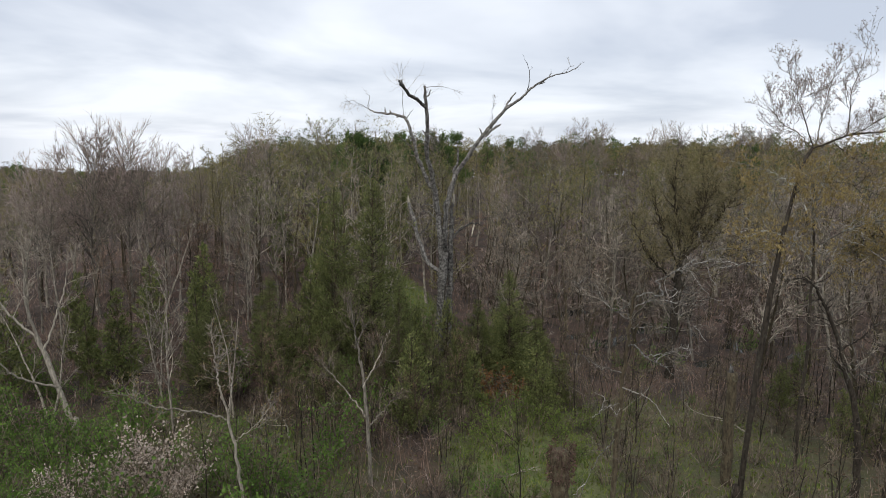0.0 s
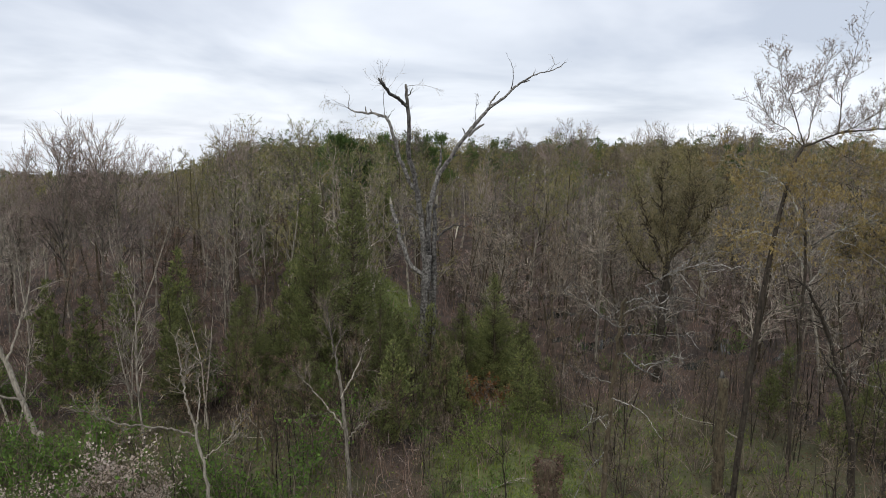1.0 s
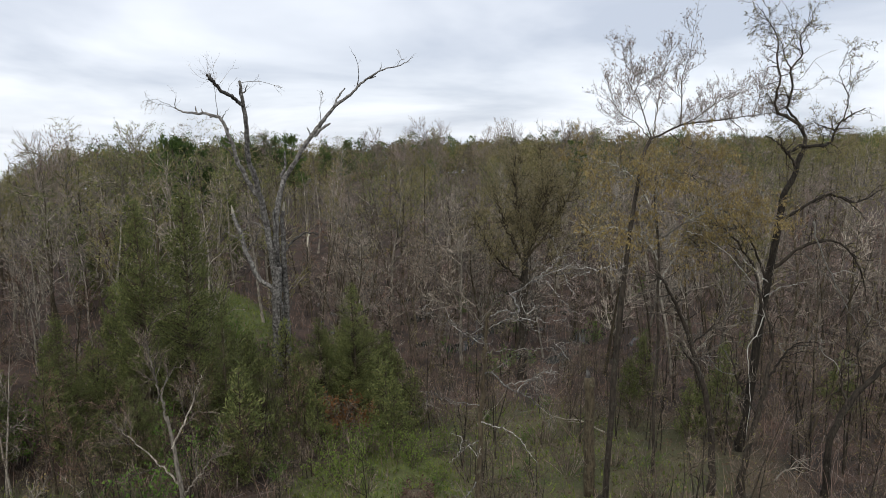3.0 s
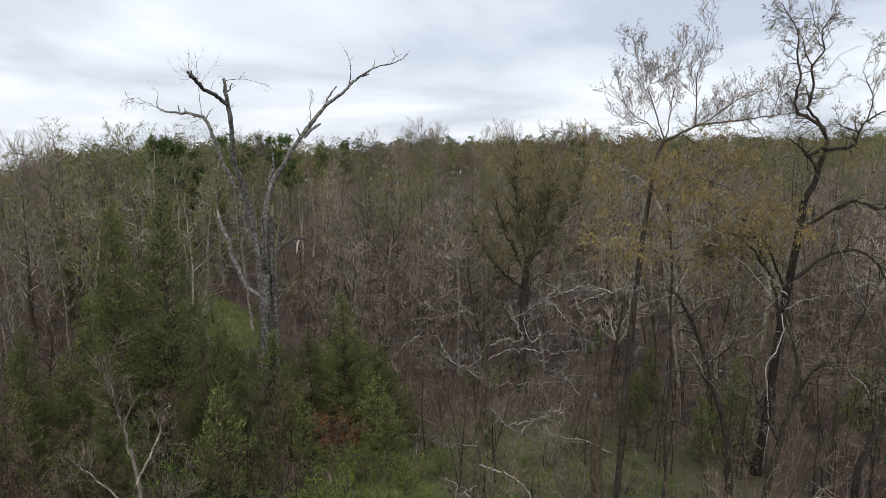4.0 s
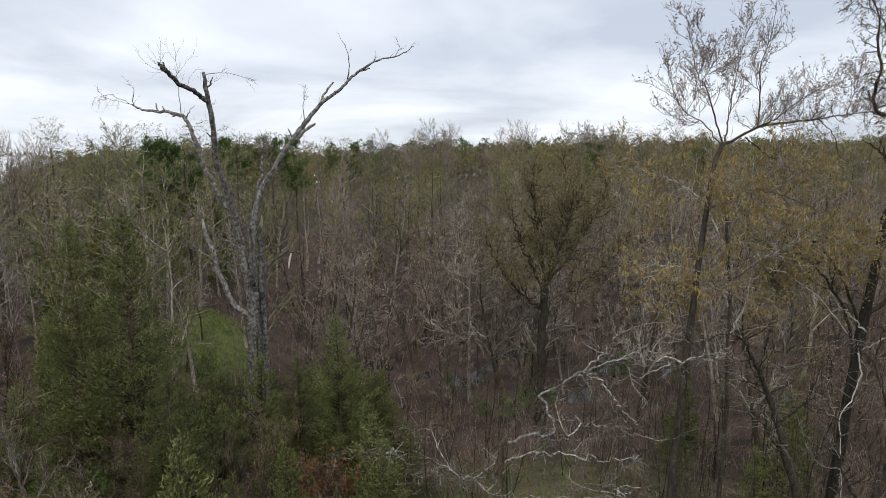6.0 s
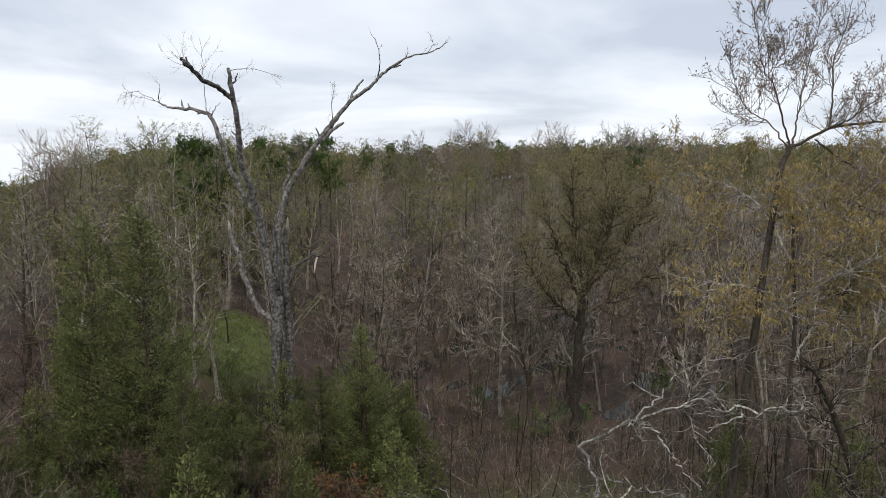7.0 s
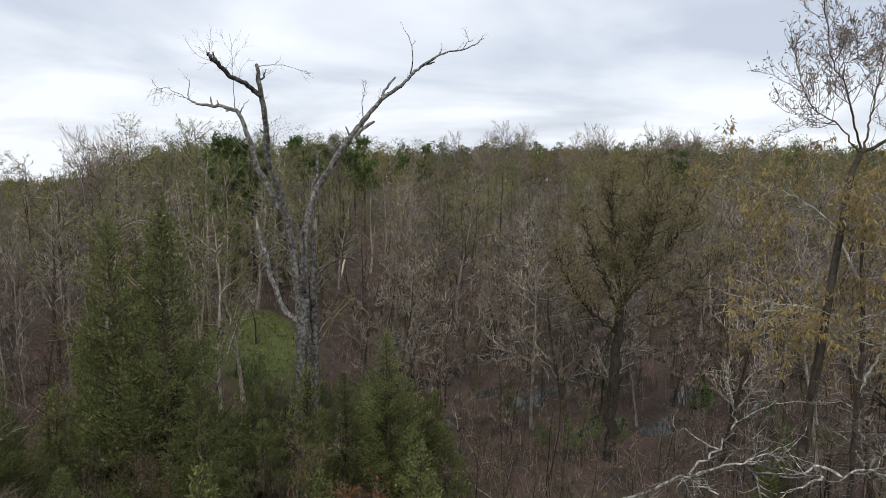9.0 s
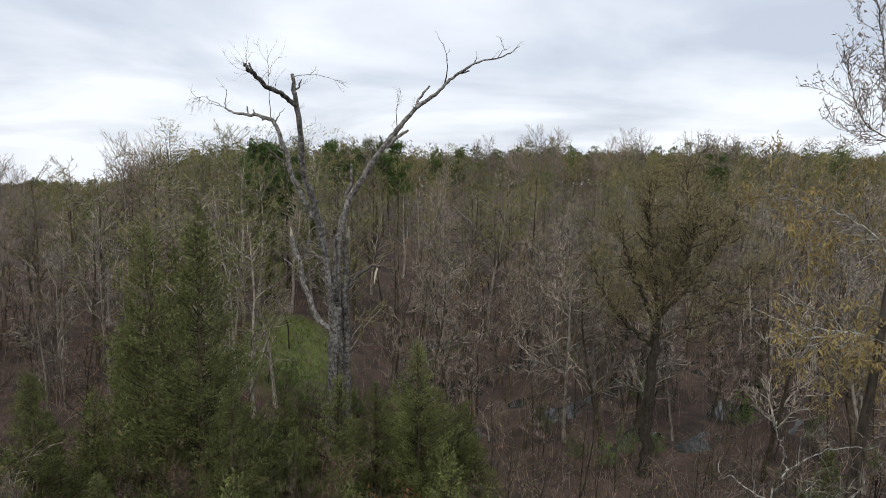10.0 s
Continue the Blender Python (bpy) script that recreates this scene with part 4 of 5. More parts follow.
# the half-dead tree with white limbs, close to the end of the flight
hand_laid("white_limbed_tree", "half-dead tree with whitish lichened limbs reaching sideways", "tree", (6.75, 23.9),
          [(6.78, 23.8, 8.0, 0.10), (6.81, 23.6, 11.34, 0.085), (6.85, 23.5, 12.7, 0.076), (6.87, 23.4, 13.7, 0.068), (6.91, 23.3, 14.65, 0.058), (7.01, 23.1, 15.46, 0.046)],
          [[(7.00, 23.12, 15.30, 0.0276), (7.30, 22.98, 15.50, 0.0248), (7.74, 23.10, 15.38, 0.0235), (8.10, 23.50, 15.32, 0.0235), (8.17, 23.90, 15.40, 0.0248), (8.06, 24.30, 15.61, 0.0262), (8.31, 24.38, 15.71, 0.0242), (8.70, 24.13, 16.04, 0.0221),
            (8.93, 24.01, 16.21, 0.0201), (9.31, 23.90, 16.39, 0.0166), (9.62, 23.77, 16.51, 0.0123), (10.01, 23.77, 16.63, 0.0098), (10.37, 23.77, 16.77, 0.0074), (10.58, 23.90, 17.01, 0.0045)],
           [(8.93, 24.01, 16.23, 0.0173), (9.28, 24.13, 16.41, 0.0146), (9.60, 24.25, 16.65, 0.0130), (9.89, 24.50, 16.80, 0.0113), (10.39, 24.75, 16.83, 0.0095), (10.96, 24.99, 16.81, 0.0078), (11.77, 25.24, 16.77, 0.0060)],
           [(9.89, 24.50, 16.80, 0.0103), (9.80, 24.50, 17.08, 0.0086), (9.72, 24.50, 17.36, 0.0070), (9.45, 24.50, 17.63, 0.0052)],
           [(9.57, 23.77, 16.50, 0.0130), (9.68, 23.65, 16.44, 0.0113), (9.93, 23.53, 16.43, 0.0103), (10.41, 23.40, 16.47, 0.0086), (10.94, 23.28, 16.53, 0.0070), (11.51, 23.28, 16.53, 0.0050)],
           [(8.93, 24.01, 16.20, 0.0156), (9.08, 23.77, 16.19, 0.0146), (9.18, 23.53, 16.03, 0.0130), (9.31, 23.28, 15.80, 0.0113), (9.37, 23.16, 15.65, 0.0086), (9.62, 23.03, 15.43, 0.0060)],
           [(8.15, 23.73, 15.40, 0.0164), (8.40, 23.28, 15.54, 0.0146), (8.64, 22.95, 15.55, 0.0121), (9.04, 22.72, 15.56, 0.0095), (9.27, 22.50, 15.50, 0.0070), (9.87, 22.38, 15.39, 0.0052)],
           [(8.16, 23.96, 14.85, 0.0156), (8.51, 23.51, 14.99, 0.0130), (8.88, 23.16, 15.17, 0.0095), (9.28, 22.95, 15.29, 0.0070), (10.00, 22.72, 15.16, 0.0052)],
           [(6.95, 23.30, 14.80, 0.0160), (7.20, 22.90, 15.14, 0.0151), (7.57, 22.50, 15.30, 0.0127), (8.12, 22.20, 15.33, 0.0103), (8.55, 22.00, 15.29, 0.0079), (9.02, 21.90, 15.41, 0.0055)],
           [(6.87, 23.40, 13.39, 0.0268), (7.03, 23.00, 13.46, 0.0276), (7.25, 22.40, 13.30, 0.0251), (7.62, 21.80, 13.21, 0.0184), (7.82, 21.40, 13.05, 0.0143), (7.97, 21.10, 12.97, 0.0103), (8.12, 20.80, 12.80, 0.0065)],
           [(7.29, 22.30, 13.32, 0.0143), (7.91, 22.00, 13.52, 0.0119), (8.21, 21.90, 13.65, 0.0095), (8.29, 21.90, 13.83, 0.0079), (8.66, 21.80, 13.68, 0.0048)],
           [(6.82, 23.50, 12.27, 0.0160), (5.95, 23.00, 12.58, 0.0134), (5.44, 22.70, 12.86, 0.0103), (5.09, 22.50, 13.19, 0.0079), (4.60, 22.30, 13.40, 0.0048)],
           [(6.89, 23.30, 14.35, 0.0160), (6.68, 23.10, 14.72, 0.0143), (6.38, 22.90, 14.75, 0.0127), (5.95, 22.60, 15.06, 0.0112), (5.30, 22.20, 15.60, 0.0088), (4.64, 21.80, 15.96, 0.0065), (4.23, 21.60, 16.21, 0.0048)],
           [(6.95, 23.30, 14.10, 0.0095), (7.46, 23.00, 14.24, 0.0079), (8.11, 22.70, 14.26, 0.0065), (8.79, 22.50, 14.32, 0.0055), (9.20, 22.40, 14.42, 0.0048)],
           [(6.83, 23.50, 11.67, 0.0241), (7.23, 23.00, 11.68, 0.0184), (7.79, 22.60, 11.39, 0.0143), (8.25, 22.20, 10.70, 0.0088)],
           [(6.84, 23.60, 11.04, 0.0191), (6.14, 23.20, 10.98, 0.0143), (5.61, 22.90, 10.70, 0.0088)],
           [(6.80, 23.70, 9.60, 0.0223), (6.00, 23.40, 8.80, 0.0151), (5.20, 23.00, 7.40, 0.0103), (4.60, 22.80, 6.60, 0.0072)]],
          BARK_SPECKLED, TWIG_GREY, 24, trunk_wood=BARK_BROWN, subs=150, twigs=1800, sub_len=1.0, twig_len=0.3, wander=0.26, lift=0.0, sub_rad=0.011, thick=0.0045, wobble=0.055, sub_lo=0.12, crooks=22, crook_len=1.2)

# dark crooked trunks in the near thicket
hand_laid("thicket_tree", "dark broken tree with a bent bare limb", "tree", (21.2, 31.0),
          [(21.2, 31.0, 4.5, 0.17), (20.7, 31.0, 8.0, 0.15), (19.9, 31.0, 10.1, 0.12)],
          [[(20.1, 31.0, 9.8, 0.11), (19.1, 31.0, 12.3, 0.09), (17.9, 30.6, 14.1, 0.06), (16.9, 30.0, 14.8, 0.02)],
           [(20.2, 31.0, 9.5, 0.07), (19.2, 30.8, 10.7, 0.05), (18.8, 30.6, 11.2, 0.03)],
           [(19.7, 31.0, 11.0, 0.04), (20.8, 31.0, 11.8, 0.03), (21.3, 31.0, 13.0, 0.01)]],
          BARK_DARK, TWIG_GREY, 33, subs=36, twigs=420, sub_len=1.5, twig_len=0.5, wander=0.22, lift=0.0, sub_rad=0.022, thick=0.010, wobble=0.04, crooks=9, crook_len=2.4)

hand_laid("thicket_tree", "dark leaning tree with crooked bare limbs", "tree", (22.1, 30.0),
          [(22.1, 30.0, 4.3, 0.15), (22.8, 30.0, 7.2, 0.13), (23.3, 30.0, 9.3, 0.1)],
          [[(23.1, 30.0, 9.0, 0.09), (23.6, 30.2, 11.0, 0.06), (23.0, 30.4, 13.0, 0.03), (23.3, 30.5, 14.4, 0.01)],
           [(22.7, 30.0, 7.5, 0.06), (21.1, 29.6, 9.9, 0.04), (20.7, 29.4, 11.7, 0.015)],
           [(23.3, 30.0, 9.3, 0.06), (24.5, 30.0, 10.7, 0.04), (25.6, 30.0, 10.9, 0.015)]],
          BARK_DARK, TWIG_GREY, 34, subs=36, twigs=420, sub_len=1.5, twig_len=0.5, wander=0.22, lift=0.0, sub_rad=0.022, thick=0.010, wobble=0.04, crooks=9, crook_len=2.4)

hand_laid("thicket_tree", "dark tree leaning out over the thicket", "tree", (26.2, 29.0),
          [(26.2, 29.0, 6.1, 0.16), (27.3, 29.0, 8.1, 0.14), (28.8, 29.0, 9.4, 0.12)],
          [[(28.6, 29.0, 9.3, 0.1), (29.5, 29.0, 10.5, 0.08), (30.1, 29.0, 12.9, 0.04), (30.4, 29.0, 14.9, 0.015)],
           [(27.0, 29.0, 7.8, 0.06), (26.5, 29.0, 9.6, 0.04), (27.0, 29.0, 11.6, 0.015)],
           [(28.0, 29.0, 8.7, 0.05), (27.4, 29.0, 10.7, 0.03), (28.1, 29.0, 12.4, 0.012)]],
          BARK_DARK, TWIG_GREY, 35, subs=36, twigs=420, sub_len=1.5, twig_len=0.5, wander=0.22, lift=0.0, sub_rad=0.022, thick=0.010, wobble=0.04, crooks=9, crook_len=2.4)


# pale trees at the near side of the clearing
hand_laid("pale_leaning_tree", "pale smooth-barked leaning tree with a forked bare crown", "tree", (-22.6, 37.7),
          [(-22.9, 37.8, 3.5, 0.16), (-24.0, 38.0, 6.5, 0.144), (-24.8, 38.0, 8.8, 0.12)],
          [[(-24.6, 38.0, 8.4, 0.104), (-25.2, 38.0, 10.6, 0.08), (-25.2, 38.2, 13.0, 0.056), (-24.6, 38.4, 15.4, 0.016)],
           [(-24.8, 38.0, 8.8, 0.08), (-26.2, 37.8, 10.2, 0.064), (-27.2, 37.6, 12.4, 0.04), (-27.6, 37.4, 14.6, 0.016)],
           [(-23.6, 37.9, 5.6, 0.08), (-25.4, 37.2, 6.4, 0.064), (-26.6, 36.8, 7.8, 0.048), (-27.2, 36.6, 10.0, 0.016)],
           [(-24.4, 38.0, 7.8, 0.072), (-23.6, 38.2, 10.0, 0.056), (-23.0, 38.4, 12.0, 0.032), (-22.8, 38.6, 14.0, 0.012)]],
          BARK_PALE, TWIG_GREY, 25, subs=60, twigs=800, sub_len=1.9, twig_len=0.6, wander=0.12, lift=0.08)

hand_laid("pale_forked_tree", "small pale tree with a level side limb and bare twigs", "tree", (-8.5, 26.0),
          [(-8.7, 26.0, 6.4, 0.072), (-9.0, 26.0, 8.6, 0.06), (-9.3, 26.0, 10.0, 0.042)],
          [[(-9.1, 26.0, 9.0, 0.042), (-10.2, 25.8, 9.4, 0.039), (-12.0, 25.6, 9.7, 0.03), (-13.4, 25.4, 10.4, 0.012)],
           [(-9.3, 26.0, 9.9, 0.042), (-9.5, 26.0, 11.2, 0.03), (-9.7, 26.0, 12.9, 0.012)],
           [(-9.1, 26.0, 9.2, 0.036), (-8.9, 26.0, 10.4, 0.024), (-8.9, 26.0, 11.6, 0.009)],
           [(-8.9, 26.0, 8.0, 0.03), (-7.9, 26.0, 8.8, 0.018), (-7.2, 26.0, 9.8, 0.0072)]],
          BARK_PALE, TWIG_GREY, 26, subs=40, twigs=520, sub_len=1.1, twig_len=0.4, wander=0.15, lift=0.05, leaf=LEAF_GOLD, leaves=260, leaf_len=0.11)

hand_laid("slender_bare_tree", "slender grey bare tree with upswept branches", "tree", (-3.6, 31.0),
          [(-3.7, 31.0, 5.4, 0.0975), (-3.9, 31.0, 8.0, 0.0825), (-4.1, 31.0, 10.0, 0.06)],
          [[(-4.1, 31.0, 9.8, 0.0525), (-4.4, 31.0, 11.6, 0.0375), (-4.7, 31.0, 13.6, 0.0112)],
           [(-4.0, 31.0, 8.6, 0.045), (-3.3, 31.0, 10.0, 0.03), (-2.7, 31.0, 11.6, 0.0112)],
           [(-3.8, 31.0, 7.0, 0.045), (-5.0, 31.0, 8.6, 0.03), (-6.0, 31.0, 9.8, 0.0112)],
           [(-3.8, 31.0, 6.4, 0.0375), (-2.8, 31.0, 7.6, 0.0225), (-2.0, 31.0, 8.6, 0.009)]],
          BARK_GREY, TWIG_BROWN, 27, subs=60, twigs=800, sub_len=1.2, twig_len=0.5, wander=0.12, lift=0.08)

# the dark oak beyond the water, with a broad round crown
hand_laid("broad_oak", "broad dark oak with a dense round rusty-budded crown", "oak tree", (20.0, 55.0),
          [(20.0, 55.0, 5.0, 0.34), (20.1, 55.0, 8.5, 0.31), (20.3, 55.0, 11.5, 0.25)],
          [[(20.2, 55.0, 10.6, 0.12), (18.9, 54.6, 12.9, 0.085), (17.8, 54.2, 15.3, 0.055), (17.0, 53.8, 17.5, 0.016)],
           [(20.3, 55.0, 11.2, 0.13), (19.9, 55.2, 13.9, 0.095), (19.5, 55.4, 16.7, 0.058), (19.4, 55.4, 19.6, 0.016)],
           [(20.3, 55.0, 11.3, 0.14), (21.1, 55.0, 14.1, 0.10), (21.6, 55.0, 17.0, 0.063), (21.6, 55.0, 20.3, 0.016)],
           [(20.3, 55.0, 11.2, 0.12), (22.4, 54.8, 13.8, 0.085), (23.8, 54.6, 16.2, 0.053), (24.6, 54.4, 18.7, 0.016)],
           [(20.2, 55.0, 9.8, 0.096), (22.6, 54.4, 11.3, 0.07), (24.8, 53.8, 13.2, 0.048), (26.2, 53.4, 15.0, 0.016)],
           [(20.1, 55.0, 9.4, 0.09), (18.0, 54.6, 11.0, 0.07), (16.4, 54.2, 13.1, 0.042), (15.4, 54.0, 15.0, 0.016)],
           [(20.3, 55.0, 11.2, 0.106), (20.7, 53.6, 13.9, 0.074), (21.0, 52.6, 16.5, 0.042), (20.9, 52.0, 18.6, 0.016)],
           [(20.3, 55.0, 11.2, 0.106), (20.2, 56.8, 14.1, 0.074), (20.4, 57.8, 17.0, 0.042), (20.8, 58.2, 19.4, 0.016)],
           [(20.3, 55.0, 11.3, 0.106), (22.0, 55.6, 14.8, 0.074), (22.9, 56.0, 17.5, 0.042), (23.1, 56.2, 19.8, 0.016)]],
          BARK_BROWN, TWIG_OLIVE, 28, trunk_wood=BARK_DARK, subs=420, twigs=9000, sub_len=2.2, twig_len=0.7, wander=0.22, lift=0.06, sub_rad=0.032, thick=0.014, leaf=foliage("rusty_olive_buds", (0.20, 0.16, 0.075), (0.39, 0.33, 0.165)), leaves=22000, leaf_len=0.11, leaf_wide=0.07, sub_lo=0.15, wobble=0.12)


def broken_post_trunk():
    """A snapped trunk in the undergrowth, and the vine-clad stump in the clearing."""
    rng = np.random.default_rng(31)
    base = (15.5, 33.0, float(land(15.5, 33.0)))
    root = tagged(new("broken_trunk"), "upright broken grey trunk with a jagged top", "dead tree")
    root.matrix_basis = Matrix.Translation(base)
    limb("trunk", [(15.5, 33.0, base[2] - 0.3, 0.3), (15.45, 33.0, 5.0, 0.27), (15.4, 33.0, 7.5, 0.26), (15.35, 33.0, 9.0, 0.27)], 12, 9, BARK_BROWN, root, base, rng, 0.03)
    limb("split_top", [(15.3, 33.0, 8.9, 0.16), (15.25, 33.0, 9.3, 0.08), (15.2, 33.0, 9.5, 0.02)], 4, 6, BARK_DEAD, root, base, rng, 0.01)
    base = (5.6, 28.5, float(land(5.6, 28.5)))
    root = tagged(new("vine_clad_stump"), "tall rotten stump wrapped in dead reddish vines", "stump")
    root.matrix_basis = Matrix.Translation(base)
    limb("stump", [(5.6, 28.5, base[2] - 0.3, 0.5), (5.6, 28.5, base[2] + 1.2, 0.42), (5.55, 28.5, 6.6, 0.45)], 10, 11, BARK_BROWN, root, base, rng, 0.04)
    n = 420
    a, h = rng.uniform(0, 2 * np.pi, n), rng.uniform(0.3, 1.0, n) ** 0.6 * (7.0 - base[2])
    pos = np.stack([5.6 + np.cos(a) * 0.42, 28.5 + np.sin(a) * 0.42, base[2] + h], 1)
    way = unit(np.stack([np.cos(a), np.sin(a), rng.normal(-0.3, 0.7, n)], 1))
    part("vine", at_origin(spikes(pos, way, rng.uniform(0.2, 0.55, n), 0.014, rng.normal(0, 0.6, (n, 3))), base), TWIG_RED, root)
    part("dead_leaves", at_origin(blades(pos + way * 0.2, unit(way + rng.normal(0, 0.7, (n, 3))), rng.uniform(0.08, 0.18, n), rng.uniform(0.05, 0.1, n), rng), base), foliage("dull_vine_leaves", (0.10, 0.055, 0.04), (0.26, 0.17, 0.13)), root)


broken_post_trunk()

# ---- kinds that repeat ----
GREY = [deciduous("bare_tree", 40 + i, 13.5, 3.4, "bare grey tree with a fine upswept twiggy crown", group="bare grey trees", limbs=20, subs=64, twigs=460, wood=BARK_GREY, brush=TWIG_GREY, fine=False, angle=(26, 60), wander=0.26, limb_min=0.034, bole_wood=BARK_BROWN if i % 2 else None, curved=False, thick=0.03, twig_len=0.6) for i in range(4)]
BROWN = [deciduous("thin_brown_tree", 50 + i, 11.0, 2.6, "thin brown bare swamp tree among many others", group="thin brown trees", limbs=16, subs=60, twigs=440, wood=BARK_GREY, brush=TWIG_BROWN, fine=False, wander=0.24, limb_min=0.032, bole_wood=BARK_BROWN, twig_len=0.55, curved=False, thick=0.028, girth=0.009, stems=1 + i % 2) for i in range(4)]
RED = [deciduous("red_maple", 60 + i, 12.0, 3.0, "bare maple with reddish budding twigs", category="maple tree", group="maples", limbs=18, subs=48, twigs=440, wood=BARK_GREY, brush=TWIG_RED, leaf=LEAF_BUD, leaves=260, leaf_len=0.11, leaf_wide=0.08, fine=False, wander=0.22, limb_min=0.032, bole_wood=BARK_BROWN, twig_len=0.55, curved=False, thick=0.028) for i in range(3)]
OLIVE = [deciduous("budding_tree", 70 + i, 15.0, 4.7, "grey-stemmed tree hazed with olive-green new leaves", group="budding trees", limbs=20, subs=46, twigs=280, wood=BARK_GREY, brush=TWIG_OLIVE, leaf=LEAF_OLIVE if i < 2 else LEAF_SPRING, leaves=980, leaf_len=0.15, leaf_wide=0.1, fine=False, angle=(30, 66), wander=0.24, limb_min=0.036, twig_len=0.7, bole_wood=BARK_BROWN if i % 2 else None, thick=0.034) for i in range(4)]
SAPLING = [deciduous("sapling", 90 + i, 6.0, 1.4, "thin bare sapling in the undergrowth", category="sapling", group="saplings", limbs=10, subs=24, twigs=230, twig_len=0.45, wood=BARK_BROWN, brush=TWIG_PINK, fine=False, wander=0.24, bole_wood=BARK_BROWN, curved=False, limb_min=0.022, thick=0.022, girth=0.008, stems=3, bole=0.15) for i in range(4)]
NEARSAP = [deciduous("slender_sapling", 190 + i, 6.5, 1.7, "slender dark bare sapling with fine crooked twigs", category="sapling", group="slender saplings", limbs=14, subs=34, twigs=220, twig_len=0.5, wood=BARK_BROWN, brush=TWIG_BROWN, bole_wood=BARK_DARK, fine=False, curved=True, thick=0.011, limb_min=0.013, girth=0.008, stems=1 + i % 3, bole=0.15, wander=0.22, leaf=LEAF_OLIVE, leaves=90, leaf_len=0.09, leaf_wide=0.05) for i in range(4)]
NEARGREY = [deciduous("grey_forked_tree", 195 + i, 12.0, 3.0, "grey forked bare tree with crooked pale branches", group="grey forked trees", limbs=20, subs=70, twigs=420, twig_len=0.6, wood=BARK_GREY, brush=TWIG_GREY, bole_wood=BARK_GREY, fine=False, curved=True, thick=0.013, limb_min=0.018, girth=0.009, stems=1 + i % 2, bole=0.3, wander=0.2, angle=(22, 52)) for i in range(4)]
NEARMAPLE = [deciduous("budding_maple", 198 + i, 12.5, 3.2, "maple with dark stems and a haze of rusty buds", category="maple tree", group="budding maples", limbs=20, subs=70, twigs=460, twig_len=0.6, wood=BARK_BROWN, brush=TWIG_RED, bole_wood=BARK_BROWN, fine=False, curved=True, thick=0.014, limb_min=0.016, girth=0.009, bole=0.3, wander=0.22, angle=(22, 50), leaf=LEAF_BUD, leaves=420, leaf_len=0.08, leaf_wide=0.05) for i in range(2)]
VASE = [deciduous("spreading_bare_tree", 170 + i, 17.0, 6.8, "large bare tree with a wide crown of fine reddish-grey twigs", group="spreading bare trees", limbs=36, subs=150, twigs=1900, twig_len=0.8, wood=BARK_GREY, brush=TWIG_PINK, leaf=foliage("pinkish_buds", (0.25, 0.18, 0.155), (0.42, 0.32, 0.28)), leaves=1100, leaf_len=0.13, leaf_wide=0.07, fine=False, wander=0.2, thick=0.024, bole=0.35, girth=0.011, vase=0.55, angle=(20, 50), lift=0.06) for i in range(3)]
CEDAR = [cedar("cedar", 110 + i, 13.0, 3.9, "dense dark green cedar with an uneven conical crown", sprays=20000, size=0.155, boughs=330, group="cedars") for i in range(3)]
SMALLCEDAR = [cedar("young_cedar", 115 + i, 5.5, 1.9, "young bushy green cedar in the undergrowth", sprays=1900, size=0.22, group="young cedars", boughs=90) for i in range(3)]
BACKCEDAR = [cedar("evergreen", 118 + i, 13.0, 3.2, "dark green evergreen among the bare trees", sprays=2600, size=0.42, group="evergreens", boughs=110) for i in range(2)]
PINE = [pine("pine", 120 + i, 20.0, 4.0, "tall dark green pine on the skyline", group="pines") for i in range(3)]
GREENBUSH = [shrub("green_bush", 130 + i, 2.6, 1.6, "leafy fresh green bush in the undergrowth", TWIG_BROWN, LEAF_GREEN, twigs=110, leaves=640, leaf_len=0.14, leaf_wide=0.09, category="bush", group="green bushes") for i in range(3)]
SPRINGBUSH = [shrub("spring_bush", 135 + i, 2.6, 1.5, "airy bush in bright yellow-green new leaf", TWIG_BROWN, LEAF_BRIGHT, twigs=150, leaves=900, leaf_len=0.13, leaf_wide=0.08, category="bush", group="spring bushes") for i in range(2)]
TWIGBUSH = [shrub("twiggy_bush", 140 + i, 2.4, 1.5, "leafless brown twiggy bush", TWIG_BROWN, LEAF_OLIVE, stems=16, twigs=110, leaves=100, leaf_len=0.08, leaf_wide=0.04, category="bush", group="twiggy bushes") for i in range(3)]
BLOSSOM = [shrub("blossom_bush", 150 + i, 3.4, 2.1, "bush covered with pale pinkish blossom and new leaves", TWIG_BROWN, LEAF_PINK, stems=20, twigs=340, leaves=1500, leaf_len=0.15, leaf_wide=0.09, category="bush", group="blossom bushes") for i in range(2)]
BEECH = [shrub("brown_leaved_sapling", 160 + i, 2.8, 1.5, "young tree still holding its dry orange-brown leaves", TWIG_BROWN, LEAF_BROWN, stems=6, twigs=200, leaves=420, leaf_len=0.20, leaf_wide=0.12, category="sapling", group="brown-leaved saplings") for i in range(2)]

rnd = random.Random(5)
TAKEN = []


def free(x, y, gap):
    if any((x - a) ** 2 + (y - b) ** 2 < (gap * 0.5 + g * 0.5) ** 2 for a, b, g in TAKEN):
        return False
    TAKEN.append((x, y, gap))
    return True


